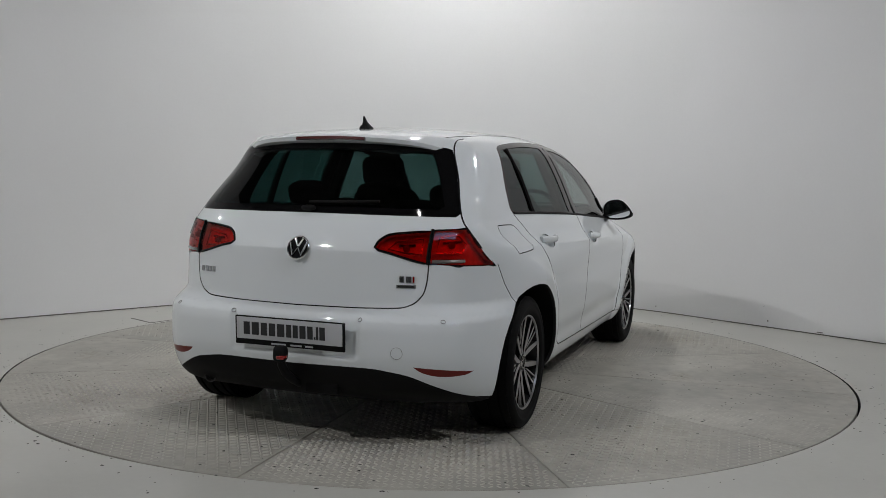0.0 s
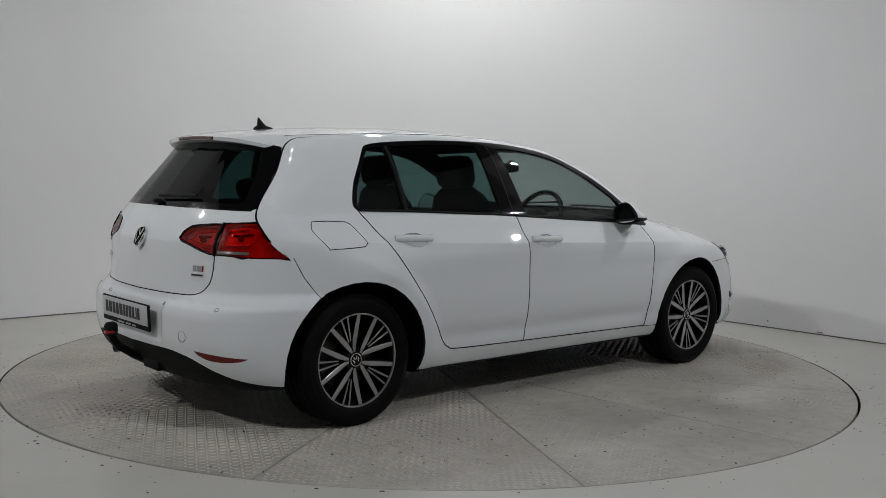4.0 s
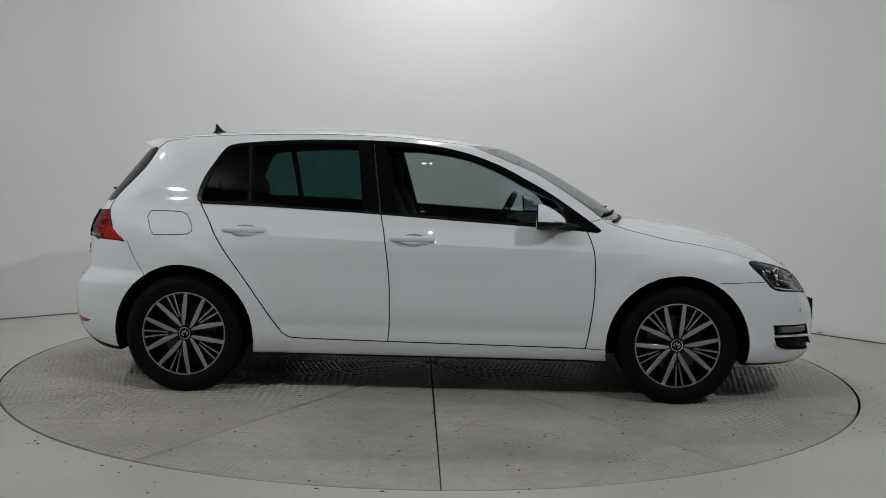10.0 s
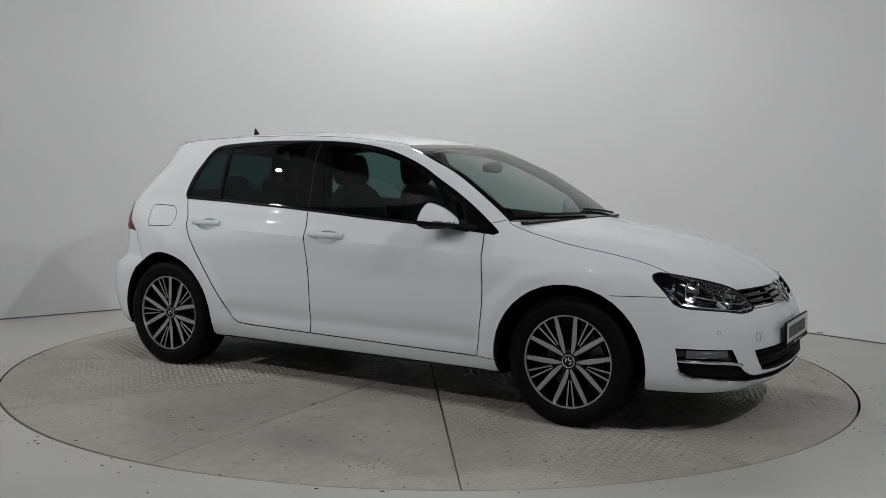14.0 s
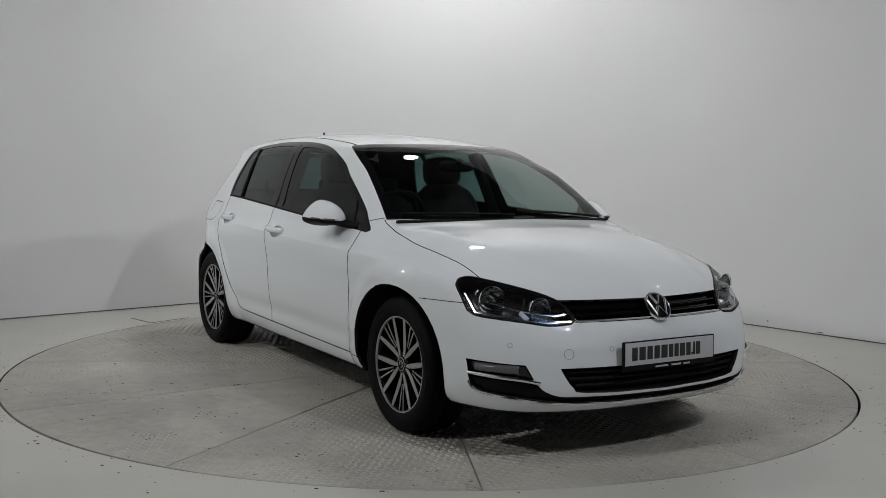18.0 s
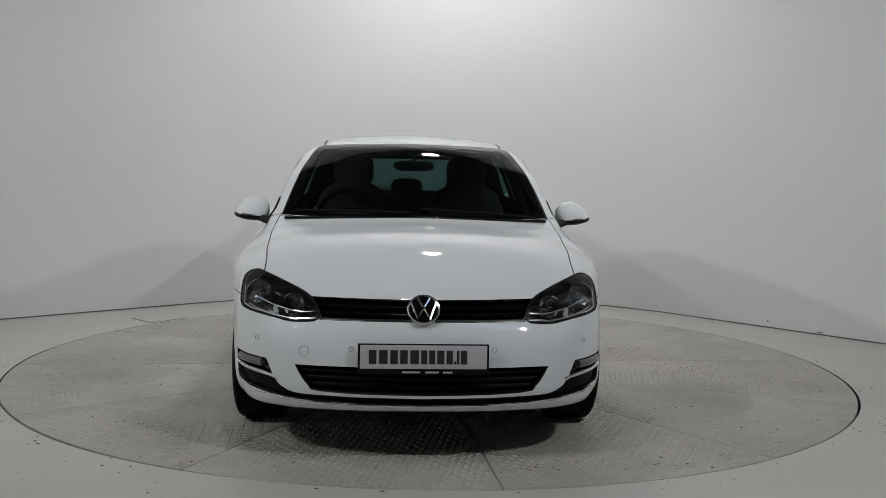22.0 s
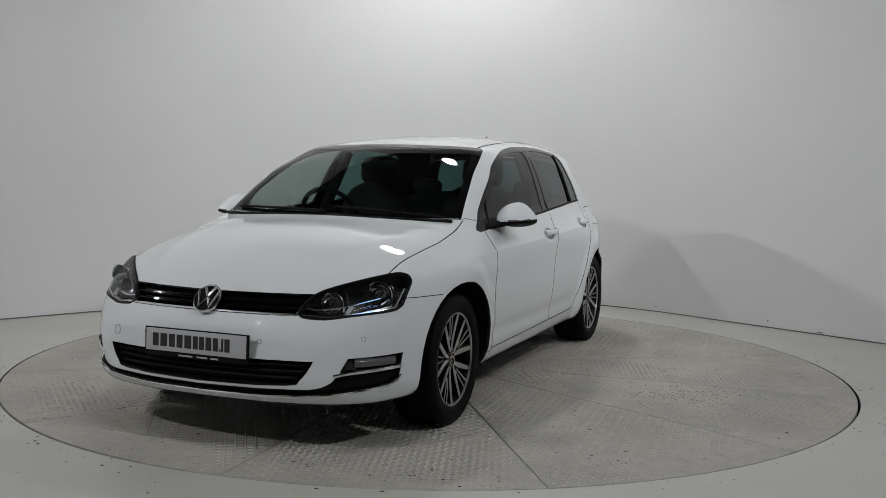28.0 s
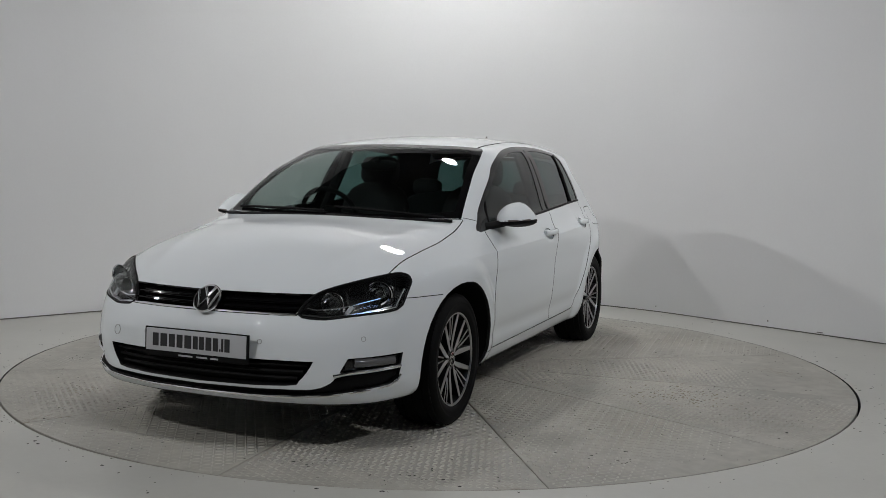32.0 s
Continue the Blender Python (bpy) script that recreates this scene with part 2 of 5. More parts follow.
TAIL_PLAN_LOW = curve([0, 0.25, 0.35, 0.5, 0.6, 0.68, 0.74, 0.78, 0.82, 0.86], [0, 0.010, 0.022, 0.045, 0.074, 0.118, 0.175, 0.240, 0.345, 0.50])
FLANK = curve([0.10, 0.18, 0.25, 0.35, 0.5, 0.65, 0.78, 0.84, 0.90, 0.97, 1.0, 1.1, 1.2, 1.3, 1.38, 1.46],
              [0.715, 0.782, 0.832, 0.864, 0.879, 0.890, 0.897, 0.886, 0.858, 0.826, 0.806, 0.766, 0.724, 0.674, 0.626, 0.56])
PLAN_LOW = curve([-2.1, -1.9, -1.6, -1.3, -0.8, 0.0, 0.8, 1.3, 1.6, 1.9, 2.15], [0.87, 0.935, 0.985, 1.0, 1.0, 1.0, 0.998, 0.992, 0.967, 0.93, 0.88])
PLAN_HIGH = curve([-2.0, -1.6, -1.24, -0.8, -0.3, 0.2, 0.6, 0.95, 1.5, 2.1], [0.84, 0.895, 0.932, 0.972, 1.0, 0.985, 0.95, 0.905, 0.84, 0.76])
AXLE_F, AXLE_R, HUB_Z, ARCH_R = 1.316, -1.316, 0.310, 0.382


def smax(a, b, k):
    h = np.maximum(k - np.abs(a - b), 0) / k
    return np.maximum(a, b) + h * h * k * 0.25


def sstep(a, b, x):
    t = np.clip((x - a) / (b - a), 0, 1)
    return t * t * (3 - 2 * t)


def crease_height(x):
    return 0.838 - 0.030 * (x + 0.2)


def hull(p):
    """Below 0 inside the body, above 0 outside; about metres. p: an array of points, for y >= 0."""
    x, y, z = p[:, 0], np.abs(p[:, 1]), p[:, 2]
    high = sstep(0.70, 1.0, z)
    side = FLANK(z) * (PLAN_LOW(x) * (1 - high) + PLAN_HIGH(x) * high)
    # the shoulder crease: a fine ridge that falls slightly to the front
    d = z - crease_height(x)
    ridge = np.where(d > 0, np.exp(-np.maximum(d, 0) / 0.045), np.exp(np.minimum(d, 0) / 0.065))
    side = side + (0.0165 * ridge - 0.005) * sstep(1.55, 1.05, x) * sstep(-2.0, -1.6, x) * sstep(0.95, 0.90, z) * sstep(0.55, 0.7, z)
    # a hollow low on the doors, over the sill
    side = side - 0.010 * np.exp(-((z - 0.375) / 0.05) ** 2) * sstep(-0.95, -0.75, x) * sstep(1.0, 0.85, x)
    # dished panels behind the door handles
    for hx, hz in ((-0.985, 0.876), (-0.085, 0.846)):
        side = side - 0.012 * np.exp(-((x - hx) / 0.075) ** 4 - ((z - hz) / 0.026) ** 2)
    # flared arches
    for ax in (AXLE_F, AXLE_R):
        r = np.hypot(x - ax, z - HUB_Z)
        side = side + 0.021 * sstep(0.52, 0.42, r) * sstep(0.10, 0.3, z)
    f_side = y - side
    bend = sstep(0.0, 0.45, x)
    crown = 0.050 * (y / 0.6) ** 2 * (1 - bend) + bend * 0.052 * (y / 0.7) ** 2 * (1 - 0.55 * sstep(0.35, 0.6, x) * sstep(1.3, 1.0, x))
    hood_line = 0.60 - 0.20 * (x - 1.1)
    crown = crown - 0.010 * np.exp(-(np.sqrt((y - hood_line) ** 2 + 0.0016) - 0.04) / 0.07) * sstep(1.05, 1.2, x) * sstep(2.1, 1.9, x)
    f_top = (z - (TOP(x + 0.23 * y * y * bend) - crown)) * (1 - 0.14 * sstep(0.3, 0.5, x) * sstep(1.1, 0.95, x))
    f_nose = (x - (NOSE(z) - NOSE_PLAN(y))) * 0.92
    # the bumper's corners are squarer than the tailgate's
    low = sstep(0.655, 0.585, z)
    corner = TAIL_PLAN(y * (1 + 0.22 * sstep(0.95, 1.3, z))) * (1 - low) + TAIL_PLAN_LOW(y) * low
    f_tail = (-(TAIL(z) - corner) - x) * (1 - 0.2 * sstep(0.9, 1.05, z))
    f_tail = f_tail + 0.013 * sstep(0.325, 0.290, y) * sstep(0.395, 0.425, z) * sstep(0.600, 0.575, z) * (x < -1.5)
    f_low = 0.205 - z
    kt = 0.10 - 0.03 * sstep(0.3, 0.5, x) * sstep(1.1, 0.95, x) + 0.05 * sstep(1.1, 1.4, x)
    g = smax(f_side, f_top, kt)
    g = smax(g, f_nose, 0.085)
    g = smax(g, f_tail, 0.05)
    return smax(g, f_low, 0.03)


def gradient(p, e=1e-3):
    g = np.empty_like(p)
    for i in range(3):
        d = np.zeros(3)
        d[i] = e
        g[:, i] = (hull(p + d) - hull(p - d)) / (2 * e)
    return g


def settle(p, steps=4):
    """Moves points onto the surface along its slope."""
    for _ in range(steps):
        g = gradient(p)
        p = p - g * (hull(p) / np.maximum((g * g).sum(1), 1e-9))[:, None]
    return p


def half_hull(cell=0.022):
    """The left half of the body as quads: one point in each cell that the surface crosses, settled on it."""
    lo = np.array([-2.16, -cell * 2, 0.16])
    n = np.ceil((np.array([2.26, 0.96, 1.50]) - lo) / cell).astype(int)
    ax = [lo[i] + cell * np.arange(n[i]) for i in range(3)]
    grid = np.stack(np.meshgrid(*ax, indexing="ij"), -1).reshape(-1, 3)
    neg = grid[:, 1] < 0
    val = hull(grid).reshape(n)
    inside = val < 0
    total = np.zeros(tuple(n - 1))
    point = np.zeros((*(n - 1), 3))
    corners = [(i, j, k) for i in (0, 1) for j in (0, 1) for k in (0, 1)]
    sub = lambda a, c: a[c[0]:n[0] - 1 + c[0], c[1]:n[1] - 1 + c[1], c[2]:n[2] - 1 + c[2]]
    for a in corners:
        for i in range(3):
            if a[i] == 0:
                b = tuple(1 if q == i else a[q] for q in range(3))
                va, vb = sub(val, a), sub(val, b)
                cross = (va < 0) != (vb < 0)
                t = np.where(cross, va / np.where(cross, va - vb, 1), 0)
                pos = np.zeros((*(n - 1), 3)) + np.array(a, float)
                pos[..., i] += t
                point += np.where(cross[..., None], pos, 0)
                total += cross
    has = total > 0
    idx = -np.ones(tuple(n - 1), int)
    idx[has] = np.arange(has.sum())
    base = np.stack(np.meshgrid(*[np.arange(q - 1) for q in n], indexing="ij"), -1)[has]
    verts = lo + cell * (base + point[has] / total[has][:, None])
    verts = settle(verts)
    quads = []
    for i in range(3):
        j, k = (i + 1) % 3, (i + 2) % 3
        a = [slice(1, n[q] - 1) for q in range(3)]
        b = list(a)
        a[i], b[i] = slice(0, n[i] - 1), slice(1, n[i])
        va, vb = inside[tuple(a)], inside[tuple(b)]
        for flip, mask in ((False, va & ~vb), (True, vb & ~va)):
            w = np.argwhere(mask)
            w[:, j] += 1
            w[:, k] += 1
            q = []
            for dj, dk in ((0, 0), (-1, 0), (-1, -1), (0, -1)):
                c = w.copy()
                c[:, j] += dj
                c[:, k] += dk
                q.append(idx[c[:, 0], c[:, 1], c[:, 2]])
            q = np.stack(q, 1)
            quads.append(q[:, ::-1] if not flip else q)
    quads = np.concatenate(quads)
    quads = quads[(quads >= 0).all(1)]
    return verts, quads

# ---- cutting the surface into panels ----
SIDE, FRONT, ABOVE = (0, 2), (1, 2), (0, 1)


def rounded(pts, n=4, corner=40, closed=True):
    """A polygon with its gentle bends smoothed; sharp corners stay."""
    pts = [Vector(p) for p in pts]
    m = len(pts)
    out = []
    sharp = []
    for i in range(m):
        a, b, c = pts[i - 1], pts[i], pts[(i + 1) % m]
        d0, d1 = b - a, c - b
        sharp.append(d0.length < 1e-6 or d1.length < 1e-6 or math.degrees(d0.angle(d1)) > corner or (not closed and i in (0, m - 1)))
    for i in range(m if closed else m - 1):
        p1, p2 = pts[i], pts[(i + 1) % m]
        p0 = pts[i - 1] if not sharp[i] else p1
        p3 = pts[(i + 2) % m] if not sharp[(i + 1) % m] else p2
        k = n if (p2 - p1).length > 0.03 and not (sharp[i] and sharp[(i + 1) % m]) else 1
        for j in range(k):
            t = j / k
            out.append(0.5 * (2 * p1 + (p2 - p0) * t + (2 * p0 - 5 * p1 + 4 * p2 - p3) * t * t + (3 * p1 - p0 - 3 * p2 + p3) * t ** 3))
    if not closed:
        out.append(pts[-1])
    return [(p.x, p.y) for p in out]


def within(poly, pts):
    """Which of the points (an array of pairs) lie in the polygon."""
    x, y = pts[:, 0], pts[:, 1]
    inside = np.zeros(len(pts), bool)
    for (x0, y0), (x1, y1) in zip(poly, [*poly[1:], poly[0]]):
        cross = (y0 > y) != (y1 > y)
        inside ^= cross & (x < (x1 - x0) * (y - y0) / ((y1 - y0) if y1 != y0 else 1e-12) + x0)
    return inside


def cut(bm, axes, pts, where, closed=True):
    """Cuts the faces that lie in the box `where` along the outline, seen along the third axis."""
    i, j = axes
    lo, hi = where
    reach = 0.028
    u0, u1 = min(q[0] for q in pts) - reach, max(q[0] for q in pts) + reach
    w0, w1 = min(q[1] for q in pts) - reach, max(q[1] for q in pts) + reach
    near = {}
    for f in bm.faces:
        c = f.calc_center_median()
        if u0 < c[i] < u1 and w0 < c[j] < w1 and all(lo[k] < c[k] < hi[k] for k in range(3)):
            near[f] = (c[i], c[j])
    for a, b in zip(pts, [*pts[1:], pts[0]] if closed else pts[1:]):
        a, b = Vector(a), Vector(b)
        d = b - a
        if d.length < 1e-5:
            continue
        u = d.normalized()
        geom = []
        for f, (cx, cy) in near.items():
            qx, qy = cx - a.x, cy - a.y
            s = qx * u.x + qy * u.y
            if -reach < s < d.length + reach and abs(qx * u.y - qy * u.x) < reach:
                geom.append(f)
        if not geom:
            continue
        edges = {e for f in geom for e in f.edges}
        verts = {v for f in geom for v in f.verts}
        co, no = Vector((0, 0, 0)), Vector((0, 0, 0))
        co[i], co[j] = a.x, a.y
        no[i], no[j] = -u.y, u.x
        made = bmesh.ops.bisect_plane(bm, geom=[*verts, *edges, *geom], dist=1e-5, plane_co=co, plane_no=no)
        for f in made["geom"]:
            if isinstance(f, bmesh.types.BMFace):
                c = f.calc_center_median()
                near[f] = (c[i], c[j])


BIG = 9.0
REAR = ((-BIG, -BIG, 0), (-1.38, BIG, BIG))
FORE = ((1.45, -BIG, 0), (BIG, BIG, BIG))

DLO = rounded([(-1.272, 1.030), (-1.275, 1.064), (-1.247, 1.153), (-1.193, 1.244), (-1.153, 1.306), (-1.115, 1.334), (-1.005, 1.351), (-0.763, 1.367),
               (-0.611, 1.372), (-0.334, 1.372), (-0.118, 1.361), (0.068, 1.337), (0.222, 1.300), (0.377, 1.241), (0.5, 1.177), (0.627, 1.107), (0.751, 1.026),
               (0.893, 0.926), (0.908, 0.910), (0.885, 0.900), (0.843, 0.903), (0.605, 0.924), (0.450, 0.934), (0.144, 0.951), (-0.265, 0.976), (-0.603, 0.992), (-0.9, 1.005), (-1.252, 1.014)], 3)
QUARTER_GLASS = rounded([(-1.252, 1.045), (-1.232, 1.118), (-1.178, 1.229), (-1.136, 1.296), (-1.105, 1.318), (-1.022, 1.328), (-0.993, 1.022), (-1.238, 1.026)], 3)
REAR_GLASS_SIDE = rounded([(-0.985, 1.331), (-0.763, 1.346), (-0.6, 1.350), (-0.410, 1.348), (-0.362, 0.997), (-0.603, 1.006), (-0.958, 1.018)], 3)
FRONT_GLASS = rounded([(-0.262, 1.340), (-0.120, 1.337), (0.065, 1.314), (0.218, 1.276), (0.395, 1.203), (0.571, 1.104), (0.66, 1.048), (0.735, 0.932), (0.605, 0.941), (0.144, 0.968), (-0.172, 0.986)], 3)
REAR_DOOR_EDGE = [(-1.252, 1.014), (-1.189, 0.920), (-1.093, 0.779), (-0.946, 0.578), (-0.807, 0.367), (-0.762, 0.324), (-0.705, 0.310), (-0.45, 0.305), (-0.217, 0.302)]
B_SEAM = [(-0.217, 0.302), (-0.210, 0.385), (-0.209, 0.568), (-0.220, 0.717), (-0.240, 0.863), (-0.265, 0.976)]
FRONT_DOOR_EDGE = [(-0.217, 0.302), (0.3, 0.296), (0.831, 0.290), (0.848, 0.390), (0.866, 0.546), (0.868, 0.697), (0.858, 0.816), (0.830, 0.904)]
REAR_DOOR = rounded([*REAR_DOOR_EDGE[:-1], *B_SEAM, (-0.3, 1.05), (-1.1, 1.08)], 3)
FRONT_DOOR = rounded([*FRONT_DOOR_EDGE[:-1], (0.830, 0.904), (0.75, 0.99), (0.2, 1.05), (-0.25, 1.05), *B_SEAM[:0:-1]], 3)
SILL = [(-0.735, 0.05), (-0.735, 0.309), (-0.705, 0.309), (-0.45, 0.304), (-0.217, 0.301), (0.3, 0.295), (0.831, 0.289), (0.985, 0.287), (0.985, 0.05)]
FUEL_FLAP = rounded([(-1.534, 0.935), (-1.525, 0.962), (-1.495, 0.970), (-1.345, 0.966), (-1.318, 0.953), (-1.277, 0.893), (-1.270, 0.868), (-1.290, 0.853), (-1.455, 0.845), (-1.485, 0.852)], 3, corner=60)
FRONT_BUMPER = [(1.40, 0.651), (1.52, 0.652), (1.718, 0.657), (1.80, 0.66), (2.4, 0.678), (2.4, 0.0), (1.40, 0.0)]
REAR_BUMPER = [(-1.640, 0.806), (-1.596, 0.716), (-1.521, 0.615), (-1.40, 0.50), (-1.40, 0.0), (-2.4, 0.0), (-2.4, 0.818)]
WINDSCREEN = rounded([(1.085, 0), (1.070, 0.25), (1.01, 0.50), (0.925, 0.705), (0.60, 0.640), (0.26, 0.570), (0.215, 0.53), (0.30, 0.25), (0.325, 0.0)], 4)
CLEAR_SCREEN = rounded([(1.055, 0), (1.040, 0.25), (0.985, 0.47), (0.895, 0.658), (0.60, 0.597), (0.32, 0.528), (0.29, 0.49), (0.355, 0.25), (0.375, 0.0)], 4)
HOOD = rounded([(1.095, 0), (1.080, 0.25), (1.02, 0.50), (0.925, 0.715), (1.10, 0.729), (1.30, 0.724), (1.50, 0.712), (1.72, 0.694), (2.4, 0.69), (2.4, 0.0)], 4)
ROOF = rounded([(0.320, 0), (0.296, 0.25), (0.215, 0.515), (-0.3, 0.528), (-0.9, 0.520), (-1.20, 0.505), (-1.50, 0.480), (-1.50, 0)], 4, corner=25)
DITCH = rounded([(0.320, 0), (0.296, 0.25), (0.220, 0.528), (-0.3, 0.539), (-0.9, 0.530), (-1.20, 0.514), (-1.50, 0.489), (-1.50, 0)], 4, corner=25)
TAILGATE_TOP = [(-1.503, 0.0), (-1.503, 0.52), (-1.9, 0.52), (-1.9, 0.0)]
TAILGATE = rounded([(0, 0.622), (0.40, 0.627), (0.500, 0.640), (0.548, 0.678), (0.566, 0.729), (0.572, 0.813), (0.573, 0.959), (0.690, 0.967), (0.657, 1.02), (0.596, 1.171), (0.537, 1.32), (0.515, 1.48), (0, 1.48)], 4)
REAR_WINDOW = rounded([(0, 1.020), (0.40, 1.017), (0.640, 1.014), (0.651, 1.028), (0.5935, 1.17), (0.540, 1.300), (0.505, 1.318), (0.295, 1.331), (0, 1.335)], 4)
CLEAR_REAR = rounded([(0, 1.050), (0.40, 1.047), (0.570, 1.045), (0.585, 1.06), (0.530, 1.18), (0.478, 1.280), (0.45, 1.294), (0.295, 1.305), (0, 1.308)], 4)
TAIL_LAMP_IN = rounded([(0.346, 0.885), (0.356, 0.908), (0.380, 0.930), (0.42, 0.943), (0.566, 0.957), (0.566, 0.818), (0.50, 0.835), (0.41, 0.862), (0.362, 0.873)], 3, 50)
TAIL_LAMP_OUT = [(0.573, 0.959), (0.690, 0.967), (0.739, 0.893), (0.786, 0.803), (0.68, 0.808), (0.574, 0.818)]
VALANCE = rounded([(0, 0.372), (0.325, 0.374), (0.45, 0.362), (0.532, 0.345), (0.62, 0.305), (0.72, 0.256), (0.80, 0.225), (0.80, 0.0), (0, 0.0)], 3)
REFLECTOR = rounded([(0.546, 0.389), (0.65, 0.380), (0.762, 0.366), (0.735, 0.352), (0.674, 0.347), (0.617, 0.353), (0.57, 0.370)], 3, 60)
HEADLAMP = rounded([(0.425, 0.602), (0.440, 0.640), (0.478, 0.684), (0.562, 0.719), (0.699, 0.758), (0.745, 0.758), (0.774, 0.742), (0.789, 0.712), (0.788, 0.632), (0.776, 0.616), (0.736, 0.607), (0.626, 0.594), (0.543, 0.582), (0.450, 0.588)], 3, 50)
GRILLE = [(0, 0.677), (0.474, 0.680), (0.437, 0.640), (0.421, 0.602), (0.430, 0.592), (0, 0.592)]
LOWER_GRILLE = rounded([(0, 0.413), (0.30, 0.413), (0.525, 0.412), (0.505, 0.375), (0.470, 0.330), (0.41, 0.306), (0, 0.296)], 3)
FOG = rounded([(0.622, 0.364), (0.650, 0.424), (0.801, 0.430), (0.797, 0.378)], 2)
FOG_LOW = rounded([(0, 0.284), (0.389, 0.290), (0.527, 0.296), (0.59, 0.322), (0.628, 0.350), (0.797, 0.366), (0.788, 0.318), (0.770, 0.299), (0.693, 0.286), (0.574, 0.270), (0.435, 0.263), (0.25, 0.257), (0, 0.255)], 3)


DISHES = [[(hx + 0.072 * math.cos(2 * math.pi * k / 28), hz + 0.033 * math.sin(2 * math.pi * k / 28)) for k in range(28)] for hx, hz in ((-0.985, 0.874), (-0.085, 0.845))]
WING_TOP = [(0.835, 0.950), (0.87, 0.960), (0.96, 0.985)]
WING = [(0.80, 0.0), (0.80, 0.945), *WING_TOP, (2.4, 0.985), (2.4, 0.0)]


def arch(ax, r, n=40):
    return [(ax + r * math.cos(2 * math.pi * k / n), HUB_Z + r * math.sin(2 * math.pi * k / n)) for k in range(n)]


def beside(pts, w, closed):
    """The outline shifted sideways by w."""
    q = [Vector(p) for p in pts]
    n = len(q)
    out = []
    for i in range(n):
        a = q[i - 1] if closed or i else q[i]
        b = q[(i + 1) % n] if closed or i < n - 1 else q[i]
        d = b - a
        if d.length < 1e-9:
            continue
        d.normalize()
        out.append((q[i].x - d.y * w, q[i].y + d.x * w))
    return out


def off_line(pts, closed, p):
    """How far points lie from an outline."""
    q = np.array(pts)
    if closed:
        q = np.vstack([q, q[:1]])
    best = np.full(len(p), 9.0)
    for a, b in zip(q, q[1:]):
        u = b - a
        l2 = u @ u
        if l2 < 1e-12:
            continue
        t = np.clip(((p - a) @ u) / l2, 0, 1)
        best = np.minimum(best, np.hypot(*(p - a - t[:, None] * u).T))
    return best


LOW_SIDE = ((-BIG, 0.38, 0), (BIG, BIG, 1.03))
# every shut line: the view it is drawn in, its outline, whether it closes, half its width, and where it lies
SEAMS = [(SIDE, rounded(REAR_DOOR_EDGE, 3, closed=False), False, 0.0030, LOW_SIDE),
         (SIDE, rounded(B_SEAM, 3, closed=False), False, 0.0030, LOW_SIDE),
         (SIDE, rounded(FRONT_DOOR_EDGE, 3, closed=False), False, 0.0030, LOW_SIDE),
         (SIDE, [(0.831, 0.290), (0.985, 0.287)], False, 0.0020, LOW_SIDE),
         (SIDE, FUEL_FLAP, True, 0.0020, LOW_SIDE),
         (SIDE, FRONT_BUMPER[1:4], False, 0.0018, ((1.3, 0.6, 0), (BIG, BIG, 0.72))),
         (SIDE, REAR_BUMPER[:4], False, 0.0018, ((-BIG, 0.6, 0), (-1.3, BIG, 0.9))),
         (SIDE, WING_TOP, False, 0.0016, ((0.7, 0.6, 0.9), (1.05, BIG, 1.05))),
         (ABOVE, HOOD[:-1], False, 0.0026, ((0.8, -BIG, 0.66), (1.98, BIG, BIG))),
         (FRONT, TAILGATE[:-1], False, 0.0025, REAR)]


